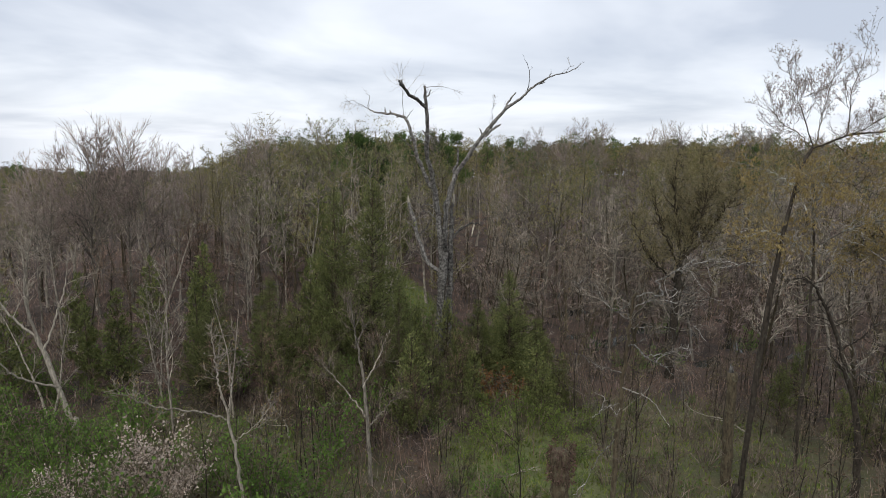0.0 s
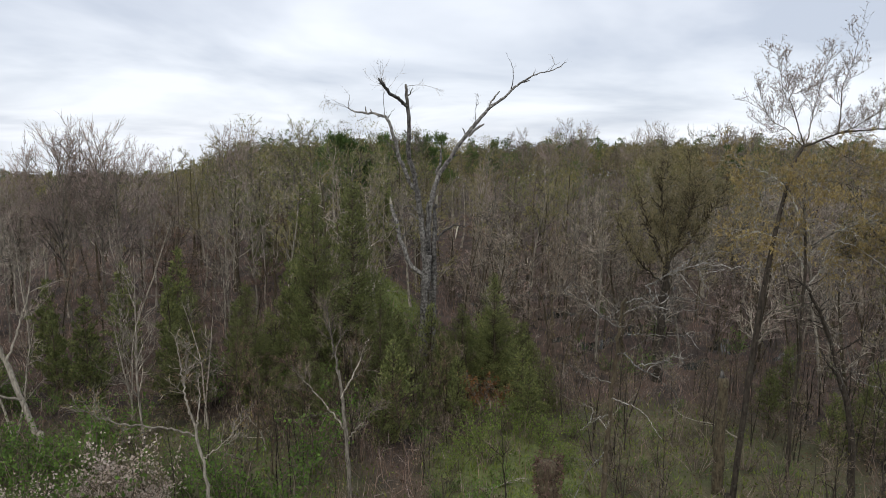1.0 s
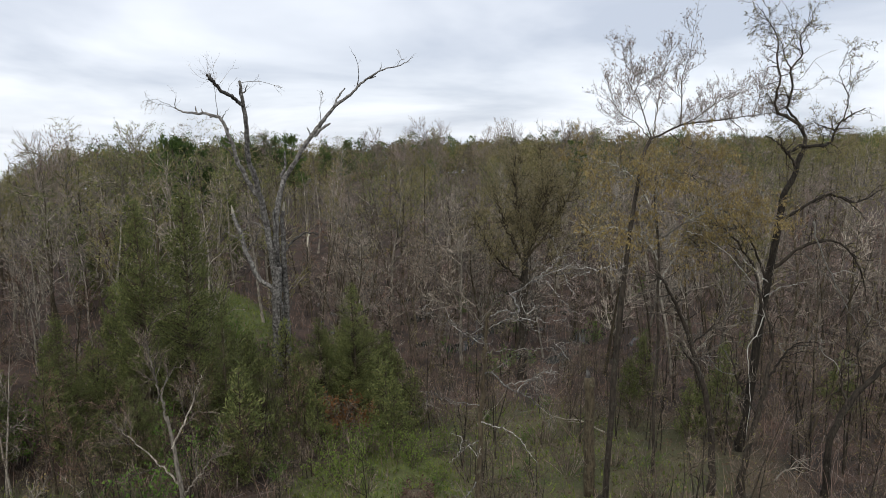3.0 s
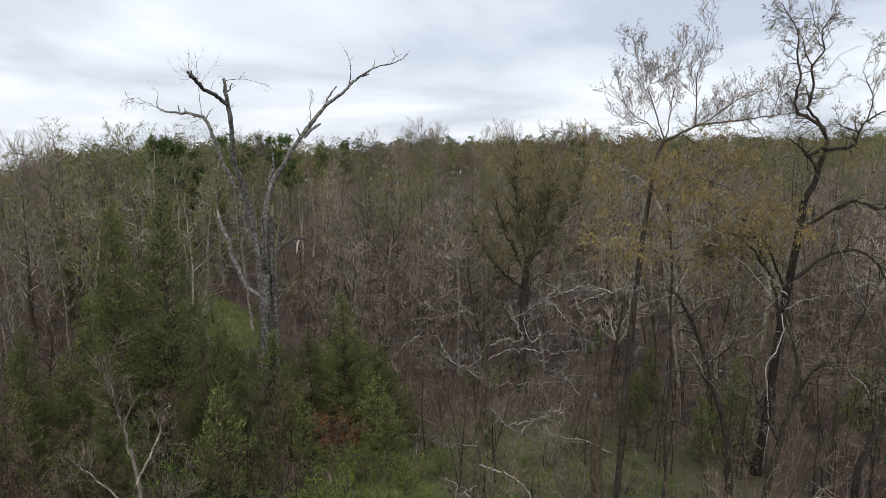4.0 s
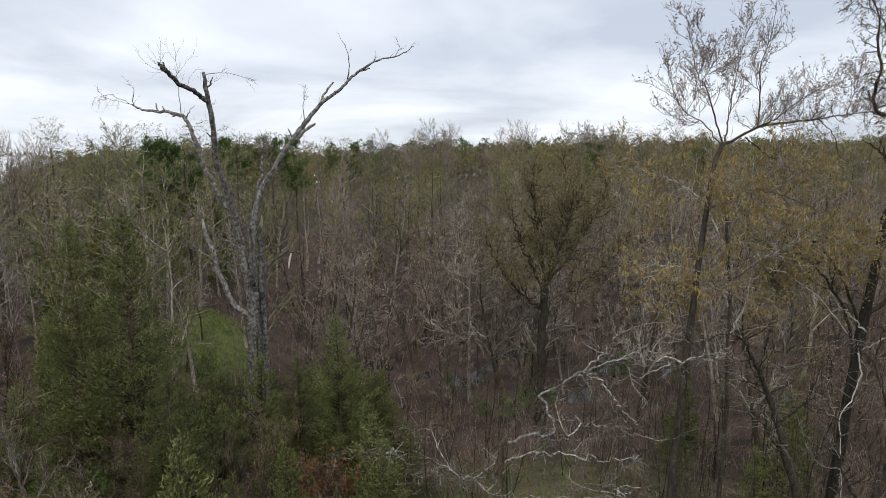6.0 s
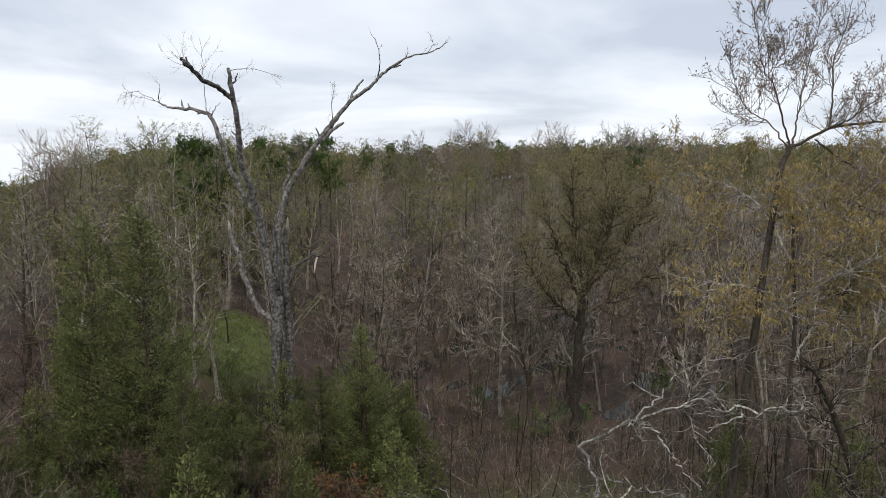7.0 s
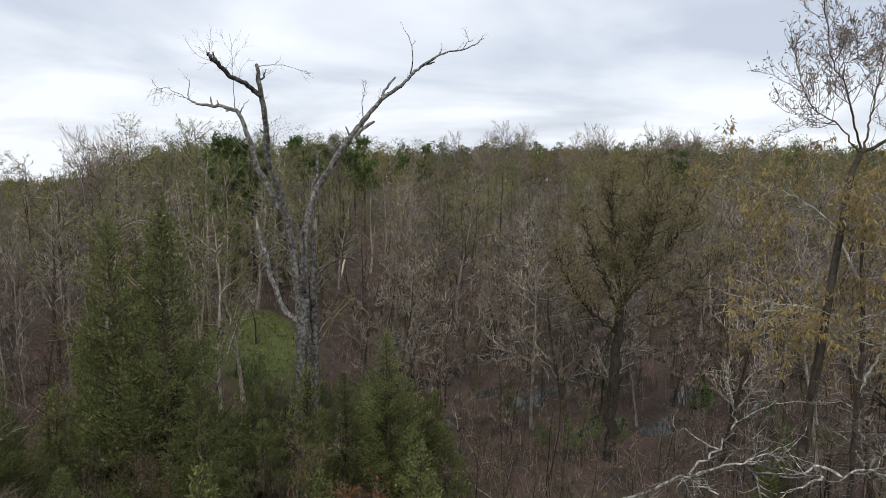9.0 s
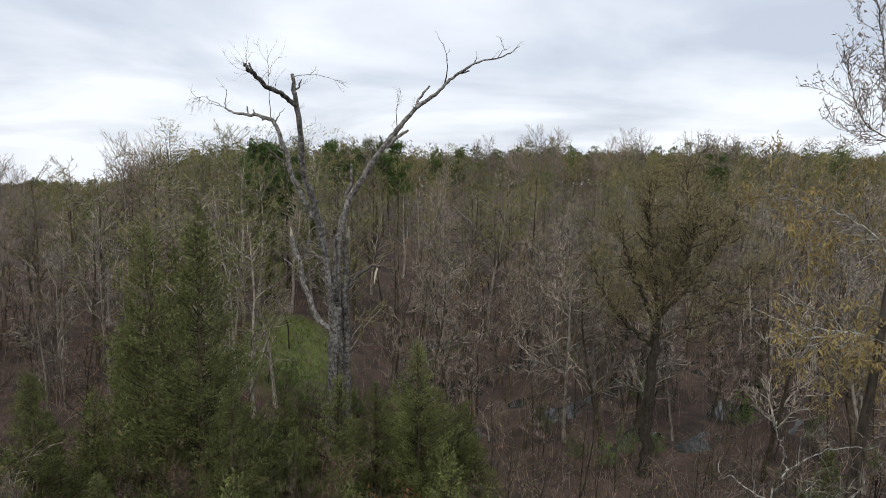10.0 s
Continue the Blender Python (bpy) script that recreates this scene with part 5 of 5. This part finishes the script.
def scatter(kinds, count, box, gap, keep=lambda x, y: True, sizes=(0.8, 1.2)):
    """Trees of some kinds strewn over a stretch of ground, no two too close."""
    made = tries = 0
    while made < count and tries < count * 12:
        tries += 1
        x, y = rnd.uniform(box[0], box[1]), rnd.uniform(box[2], box[3])
        if keep(x, y) and free(x, y, gap):
            low = 1 - 0.3 * float(ease(-0.25, -0.42, x / (y + 6))) * float(ease(48, 75, y))
            plant(rnd.choice(kinds), x, y, rnd.uniform(0, 6.28), rnd.uniform(*sizes) * low, rnd.uniform(0.88, 1.15))
            made += 1


def single(kind, x, y, size=1.0, tall=1.0, turn=None, gap=2.0):
    TAKEN.append((x, y, gap))
    return plant(kind, x, y, rnd.uniform(0, 6.28) if turn is None else turn, size, tall)


for spot in ((-0.4, 58.5), (0.4, 60.6), (13.4, 28.0), (16.2, 30.5), (23.3, 32.0), (6.8, 24.2), (-22.2, 37.5), (-8.5, 26.0), (-3.6, 31.0), (20.0, 55.0), (15.5, 33.0), (5.6, 28.5), (21.2, 31.0), (22.1, 30.0), (26.2, 29.0)):
    TAKEN.append((*spot, 3.0))

# cedars by the dead tree and along the near side of the hollow
for x, y, s, h in ((-5.4, 47.2, 1.25, 0.98), (-8.3, 48.5, 1.1, 1.04), (-3.2, 44.0, 0.8, 0.85), (-12.4, 45.5, 0.75, 0.9), (5.3, 50.5, 0.95, 0.82), (2.9, 52.0, 0.75, 0.75), (7.6, 52.5, 0.6, 0.75), (-7.5, 41.0, 0.62, 0.7), (-15.8, 42.5, 0.8, 0.85), (-1.5, 50.0, 0.6, 0.6)):
    single(CEDAR[rnd.randrange(3)], x, y, s, h, gap=2.2)
# a dark stand of evergreens farther back
for x, y, s, h in ((-12.5, 76, 1.0, 0.8), (-15.5, 80, 1.0, 0.85), (-10.0, 84, 1.0, 0.9), (-18.5, 74, 0.95, 0.7), (-14.0, 70, 0.9, 0.75), (-6.0, 92, 1.0, 0.95)):
    single(BACKCEDAR[rnd.randrange(2)], x, y, s, h, gap=2.2)
# beside the grassy bank
single(NEARGREY[0], -7.2, 66.0, 0.85, 1.0)
single(BROWN[0], -5.7, 72.0, 0.75, 1.0, gap=1.0)
for x, y, s in ((4.2, 46.4, 1.15), (5.5, 46.0, 0.9), (3.3, 45.9, 0.7)):
    single(BEECH[0], x, y, s, 1.0, gap=1.0)
for x, y, s, h in ((3.5, 40.2, 1.1, 1.1), (4.7, 41.6, 0.9, 1.1), (2.6, 38.4, 0.85, 1.0), (6.4, 41.2, 0.8, 1.0), (7.6, 39.6, 0.8, 1.1), (3.6, 36.4, 0.9, 1.2), (1.9, 35.2, 0.6, 1.0), (8.6, 37.6, 0.6, 1.0), (9.6, 41.0, 0.7, 1.0)):
    single(SPRINGBUSH[rnd.randrange(2)], x, y, s, h, gap=1.2)
for x, y, s in ((-6.8, 38.0, 0.62), (-3.4, 40.5, 0.66), (-9.6, 36.5, 0.6), (-4.9, 35.0, 0.55), (-11.5, 40.0, 0.7), (-1.2, 37.0, 0.5), (-7.9, 33.0, 0.5), (0.6, 44.0, 0.6), (-13.6, 37.0, 0.6)):
    single(NEARMAPLE[rnd.randrange(2)], x, y, s, 1.0, gap=1.2)
single(GREENBUSH[1], 2.2, 50.8, 0.6, 1.0, gap=1.0)
for x, y, s in ((-14.8, 26.8, 0.85), (-12.6, 28.2, 1.1), (-12.0, 26.4, 0.7), (-16.4, 26.0, 0.75)):
    single(BLOSSOM[rnd.randrange(2)], x, y, s, 1.1, gap=1.5)
# skyline: near pines beside the dead tree, a round-headed pine behind it, then bare heads over the woods
for x, y, s, top in ((-13.4, 100, 0.84, 22.3), (-15.8, 102, 0.8, 21.2), (-12.2, 104, 0.8, 21.6), (-16.6, 107, 0.78, 21.3), (-11.0, 108, 0.78, 21.7), (-14.6, 110, 0.8, 21.8), (-0.4, 150, 0.95, 24.3), (-3.4, 151, 0.9, 23.3), (2.6, 152, 0.9, 23.6), (-10.7, 145, 0.8, 23.2), (-8.2, 150, 0.8, 22.7), (12.4, 200, 0.8, 22.9), (18.7, 200, 0.8, 22.6), (70, 150, 0.9, 22.8), (113, 175, 0.9, 23.0)):
    single(PINE[rnd.randrange(3)], x, y, s, (top - float(land(x, y))) / (20.0 * s), gap=4)
for x, y, s, top in ((39.3, 190, 1.25, 29.5), (44.7, 190, 1.1, 28.0), (35.0, 192, 1.1, 27.0), (61.3, 185, 1.2, 28.9), (65.2, 185, 1.1, 27.4), (57.5, 187, 1.0, 26.6), (76.6, 175, 1.2, 28.0), (85.2, 175, 1.1, 26.6), (81.0, 172, 1.1, 26.6), (26.3, 190, 0.9, 26.6), (22.0, 188, 0.8, 25.4),
                     (-4.3, 150, 0.7, 24.8), (-29.4, 96, 0.72, 23.4), (-27.0, 98, 0.66, 22.6), (-34.1, 62.0, 0.95, 22.4), (-30.9, 63.0, 0.95, 22.8), (-37.2, 61, 0.85, 20.2), (-32.4, 59.5, 0.9, 21.8), (-35.8, 65, 0.9, 21.6), (-28.6, 61, 0.75, 19.8), (-39.6, 63, 0.8, 19.0), (-27.6, 66, 0.7, 18.8), (-45, 68, 0.8, 17.6), (-35.5, 82, 0.75, 20.6), (-31.7, 80, 0.6, 19.6), (98, 172, 1.0, 25.8)):
    single(VASE[rnd.randrange(3)], x, y, s, (top - float(land(x, y))) / (18.3 * s), gap=4)


def fan(x, y, lo=-0.78, hi=1.08):
    """Within the breadth that the flight ever looks at."""
    return lo * (y + 6) < x < hi * (y + 6)


def wooded(x, y):
    in_clearing = math.hypot((x - 5.0) / 4.5, (y - 36) / 7.0) < 0.95
    on_bank = math.hypot((x + 5.5) / 3.6, (y - 70) / 8.5) < 1.0
    sight = y < 62 and abs(x - (-1.0 - (y - 20) * 0.06)) < 1.2
    before_oak = 34 < y < 56 and abs(x - (2.0 + (y - 8.0) * 0.385)) < 1.3
    before_saplings = 40 < y < 46.2 and abs(x - (y * 0.085 + 0.4)) < 1.7
    return fan(x, y) and not (in_clearing or on_bank or sight or before_oak or before_saplings)


def tall_wooded(x, y):
    """As wooded, and clear of the front of the great dead tree."""
    return wooded(x, y) and not (30 < y < 64 and abs(x - 0.6) < 4.2)


# the wet hollow and the slopes beyond
scatter(BROWN + RED[:1] + GREY[:2] + [OLIVE[0], SAPLING[0], SAPLING[1]], 190, (2, 70, 56, 100), 2.6, tall_wooded, (0.85, 1.25))
scatter(NEARGREY + NEARMAPLE + OLIVE, 34, (-46, 0, 52, 69), 2.8, tall_wooded, (0.8, 1.1))
scatter(GREY[:3] + OLIVE + OLIVE + BROWN[:1], 110, (-75, 0, 69, 105), 3.2, tall_wooded, (0.85, 1.15))
scatter(VASE, 12, (-55, 90, 78, 132), 7.0, wooded, (0.68, 0.85))
scatter(OLIVE + OLIVE + GREY, 160, (-95, 120, 98, 135), 4.0, wooded, (0.95, 1.25))
scatter(BACKCEDAR, 14, (-30, -8, 40, 62), 3.5, wooded, (0.45, 0.75))
# the near sides
scatter(NEARGREY, 15, (-38, -10, 36, 54), 2.8, wooded, (0.7, 1.05))
scatter(NEARSAP, 70, (9, 44, 25, 54), 1.9, wooded, (0.7, 1.3))
scatter(BROWN + GREY[:2] + [OLIVE[0]], 34, (27, 62, 34, 60), 3.2, wooded, (0.8, 1.2))
scatter(NEARSAP, 46, (-16, 4, 25, 56), 1.7, wooded, (0.5, 1.0))
scatter(GREENBUSH, 130, (-36, -4, 20, 48), 1.5, lambda x, y: fan(x, y, -1.3), (0.7, 1.4))
scatter(SMALLCEDAR, 16, (-13, -2, 38, 54), 1.2, lambda x, y: True, (0.7, 1.2))
scatter(SMALLCEDAR, 9, (23, 40, 32, 48), 2.0, wooded, (0.7, 1.1))
scatter(SMALLCEDAR, 26, (-14, 9, 36, 57), 1.6, wooded, (0.6, 1.25))
scatter(GREENBUSH + TWIGBUSH + NEARSAP[:1], 90, (-14, 8, 34, 58), 1.3, wooded, (0.6, 1.0))
scatter(TWIGBUSH, 36, (6, 45, 22, 52), 1.5, wooded, (0.7, 1.3))
scatter(TWIGBUSH + GREENBUSH, 46, (-14, 3, 25, 42), 1.4, wooded, (0.5, 0.9))
scatter(GREENBUSH, 16, (0, 20, 27, 48), 1.2, lambda x, y: True, (0.25, 0.5))
# bushes round the foot of the dead tree and at the edge of the bank
scatter(SMALLCEDAR + GREENBUSH + TWIGBUSH, 34, (-9, 6, 54, 64), 1.1, lambda x, y: True, (0.5, 1.0))
scatter(TWIGBUSH + GREENBUSH[:1], 60, (4, 46, 54, 80), 1.6, lambda x, y: land(x, y) > WATER + 0.1, (0.5, 1.0))
# low growth under the trees of the hollow
scatter(SAPLING, 110, (2, 62, 54, 96), 1.5, wooded, (0.7, 1.3))
scatter(NEARSAP + TWIGBUSH, 30, (-40, -4, 50, 68), 1.6, wooded, (0.7, 1.3))
scatter(SAPLING + TWIGBUSH, 30, (-50, -4, 68, 90), 1.6, wooded, (0.7, 1.3))


# ---- woods and growth that nobody could count ----
def crowns(rng, x, y, height, width, twigs, leaves, thick, leaf_len, low=0.3):
    """Many far trees: boles, twigs strewn through rounded crowns, and leaves. Returns wood, twigs, leaves."""
    n = len(x)
    foot = np.stack([x, y, land(x, y) - 0.3], 1)
    tp, tr = grow(rng, foot, np.stack([rng.normal(0, 0.05, n), rng.normal(0, 0.05, n), np.ones(n)], 1), height * 0.8, height * 0.008, 4, 0.03, 0.03, 0.25)
    wood = tubes(tp, tr, 4)

    def inside(count):
        who = np.repeat(np.arange(n), count)
        m = len(who)
        h = rng.random(m) ** 0.8
        body = np.sqrt(np.clip(1 - np.abs(h * 1.7 - 0.75) ** 2.2, 0.03, 1)) * (0.75 + 0.25 * np.sin(3 * h * 6.28 + who))
        a, q = rng.uniform(0, 2 * np.pi, m), rng.random(m) ** 0.5
        out = np.stack([np.cos(a), np.sin(a), np.zeros(m)], 1)
        top = tp[who, -1]
        p = foot[who]
        p = p + (top - p) * (low + (1.22 - low) * h)[:, None] + out * (q * body * width[who])[:, None]
        return p, out, who, m

    p, out, who, m = inside(twigs)
    d = unit(out * 0.9 + np.array([0, 0, 0.7]) + rng.normal(0, 0.5, (m, 3)))
    brush = spikes(p, d, width[who] * rng.uniform(0.15, 0.4, m), thick * rng.uniform(0.6, 1.2, m))
    p, out, who, m = inside(leaves) if leaves else (np.zeros((0, 3)), 0, 0, 0)
    if m:
        leaf_len = leaf_len * np.maximum(y[who] / 150, 0.8)
    leaf = blades(p, unit(rng.normal(0, 1, (m, 3)) + np.array([0, 0, 0.4])), leaf_len * rng.uniform(0.5, 1.3, m), leaf_len * 0.65 * rng.uniform(0.6, 1.2, m), rng)
    return wood, brush, leaf


def far_woods():
    rng = np.random.default_rng(77)
    n = 800
    y = np.concatenate([rng.uniform(128, 240, n), rng.uniform(240, 320, 500)])
    x = rng.uniform(-0.8, 1.12, len(y)) * (y + 15)
    which = rng.random(len(x))
    for label, lo, hi, wood, twig, leaf, per in (
            ("far olive-green budding woods rising to the skyline", 0.0, 0.45, BARK_GREY, TWIG_OLIVE, LEAF_OLIVE, 150),
            ("far grey bare woods rising to the skyline", 0.45, 0.78, BARK_GREY, TWIG_GREY, LEAF_DRAB, 90),
            ("far reddish budding woods rising to the skyline", 0.78, 0.92, BARK_BROWN, TWIG_RED, LEAF_DRAB, 90),
            ("far dark green pines along the skyline", 0.92, 1.0, BARK_BROWN, TWIG_OLIVE, LEAF_PINE, 260)):
        k = (which >= lo) & (which < hi)
        h = rng.uniform(13, 18, k.sum()) * (1.1 if lo > 0.9 else 1.0) * (1 - 0.3 * ease(-0.25, -0.40, x[k] / y[k])) * (1 - 0.06 * ease(240, 330, y[k]))
        h = h * (1 + 0.14 * swell(x[k], y[k] * 0.4, 0.07, 0.7)) * np.where(rng.random(k.sum()) < 0.12, 1.2, 1.0)
        w, b, f = crowns(rng, x[k], y[k], h, h * rng.uniform(0.2, 0.34, k.sum()), 64 if lo < 0.9 else 16, int(per * 1.7), 0.045, 0.34)
        root = tagged(new("far_woods"), label, "woods", kind="stuff")
        stuff_part("bole_stand", w, wood, root)
        stuff_part("twig_crown", b, twig, root)
        stuff_part("foliage", f, leaf, root)


far_woods()


def last_woods():
    """The close-grown edge of the woods on the brow, where single trees merge."""
    rng = np.random.default_rng(80)
    for label, n, lo, hi, leaf, twig in (("close olive-brown woods along the brow of the land", 460, 300, 350, LEAF_OLIVE, TWIG_OLIVE), ("close grey-brown woods along the brow of the land", 320, 285, 345, LEAF_DRAB, TWIG_BROWN),
                                         ("dark pines along the brow of the land", 90, 300, 350, LEAF_PINE, TWIG_OLIVE)):
        y = rng.uniform(lo, hi, n)
        x = rng.uniform(-0.85, 1.15, n) * y
        h = rng.uniform(12, 16.5, n) * (1 + 0.12 * swell(x, y, 0.04, 1.3)) * (1 - 0.3 * ease(-0.25, -0.40, x / y)) * (1.15 if n < 100 else 1.0)
        w, b, f = crowns(rng, x, y, h, h * rng.uniform(0.24, 0.36, n), 10, 190, 0.08, 0.6, 0.02)
        root = tagged(new("brow_woods"), label, "woods", kind="stuff")
        stuff_part("bole_stand", w, BARK_BROWN, root)
        stuff_part("twig_crown", b, twig, root)
        stuff_part("foliage", f, leaf, root)


last_woods()


def undergrowth():
    rng = np.random.default_rng(78)
    n = 12000
    y = 20 + 90 * rng.random(n)
    x = rng.uniform(-0.78, 1.05, n) * (y + 6)
    bare = (grassy(x, y) < 0.35) | (rng.random(n) < 0.12)
    x, y = x[bare], y[bare]
    n = len(x)
    pos = np.stack([x, y, land(x, y) - 0.05], 1)
    way = unit(rng.normal(0, 0.35, (n, 3)) + np.array([0, 0, 1.0]))
    ln = rng.uniform(0.7, 2.6, n)
    root = tagged(new("undergrowth"), "thin bare brown stems and brush over the woodland floor", "undergrowth", kind="stuff")
    stuff_part("stemwork", spikes(pos, way, ln, 0.019, rng.normal(0, 0.4, (n, 3))), TWIG_RED, root)
    k = rng.integers(0, n, n)
    stuff_part("twig_crown", spikes(pos[k] + way[k] * (ln[k] * rng.uniform(0.3, 0.8, n))[:, None], unit(way[k] + rng.normal(0, 0.6, (n, 3))), ln[k] * 0.5, 0.011), TWIG_PINK, root)


undergrowth()


def near_thicket_floor():
    """Dead leaves and brush on the nearer ground."""
    rng = np.random.default_rng(81)
    n = 26000
    y = rng.uniform(23, 62, n)
    x = rng.uniform(-0.78, 1.05, n) * (y + 4)
    k = rng.random(n) > grassy(x, y) * 0.8
    x, y = x[k], y[k]
    n = len(x)
    pos = np.stack([x, y, np.maximum(land(x, y), WATER) + 0.02], 1)
    root = new("leaf_litter", make_mesh("leaf_litter", *blades(pos, unit(rng.normal(0, 1, (n, 3)) * np.array([1, 1, 0.35])), rng.uniform(0.1, 0.26, n), rng.uniform(0.07, 0.16, n), rng), [foliage("fallen_leaves", (0.09, 0.055, 0.032), (0.30, 0.21, 0.14), 0.15)]))
    tagged(root, "fallen brown leaves strewn over the woodland floor", "leaves", kind="stuff")
    m = 9000
    y = rng.uniform(23, 56, m)
    x = rng.uniform(-0.75, 1.0, m) * (y + 4)
    k = rng.random(m) > grassy(x, y) * 0.9
    x, y = x[k], y[k]
    m = len(x)
    pos = np.stack([x, y, land(x, y) - 0.05], 1)
    way = unit(rng.normal(0, 0.5, (m, 3)) + np.array([0, 0, 0.9]))
    root = new("brush", make_mesh("brush", *spikes(pos, way, rng.uniform(0.5, 1.9, m), 0.012, rng.normal(0, 0.6, (m, 3))), [TWIG_GREY]))
    tagged(root, "grey tangled brush and dead stems on the floor", "brush", kind="stuff")


near_thicket_floor()


def fallen_limb(x, y, turn, length, seed):
    """A dead branch lying in the brush, with a few side twigs."""
    rng = np.random.default_rng(seed)
    root = tagged(new("fallen_branch"), "pale dead branch lying in the brush", "branch", "fallen branches")
    root.matrix_basis = Matrix.LocRotScale((x, y, float(land(x, y)) + 0.35), Euler((0, 0, turn)), None)
    lp, lr = grow(rng, np.zeros((1, 3)), np.array([[1.0, 0, 0.12]]), [length], [0.05], 10, 0.14, 0.0, 0.25)
    part("limb", capped(lp, lr, 6), BARK_PALE, root)
    p, d, *_ = spawn(rng, lp, lr, 9, 0.3, 0.95, 30, 65)
    sp, sr = grow(rng, p, d, length * 0.3 * rng.uniform(0.4, 1.1, 9), np.full(9, 0.022), 5, 0.2, 0.0, 0.3)
    stuff_part("branchwork", tubes(sp, sr, 4), BARK_PALE, root)


for n, spot in enumerate(((9.0, 52.5, -0.7, 5.5), (3.0, 33.0, 0.3, 3.2), (13.0, 45.0, 0.9, 4.0), (20.0, 40.0, 2.6, 4.5), (24.0, 30.0, 0.4, 4.5), (10.5, 60.0, 1.2, 3.5), (2.0, 55.0, 0.6, 3.0), (-9.0, 36.0, 2.2, 3.5), (28.0, 60.0, 0.8, 5.0))):
    fallen_limb(*spot, 200 + n)


def turf():
    rng = np.random.default_rng(79)
    n = 90000
    x, y = rng.uniform(-28, 22, n), rng.uniform(22, 84, n)
    k = rng.random(n) < grassy(x, y) * 0.95
    x, y = x[k], y[k]
    n = len(x)
    pos = np.stack([x, y, land(x, y) - 0.02], 1)
    way = unit(rng.normal(0, 0.45, (n, 3)) + np.array([0, 0, 1.0]))
    root = new("grass", make_mesh("grass", *blades(pos, way, rng.uniform(0.12, 0.45, n), rng.uniform(0.04, 0.1, n), rng), [GRASS]))
    tagged(root, "fresh green grass and low weeds on the clearing and bank", "grass", kind="stuff")


turf()

# models of which no tree was set
for models in (GREY, BROWN, RED, OLIVE, SAPLING, VASE, CEDAR, SMALLCEDAR, BACKCEDAR, NEARSAP, NEARGREY, PINE, GREENBUSH, SPRINGBUSH, NEARMAPLE, TWIGBUSH, BLOSSOM, BEECH):
    for model in models:
        if model.name not in USED:
            for ob in (*model.children_recursive, model):
                bpy.data.objects.remove(ob)
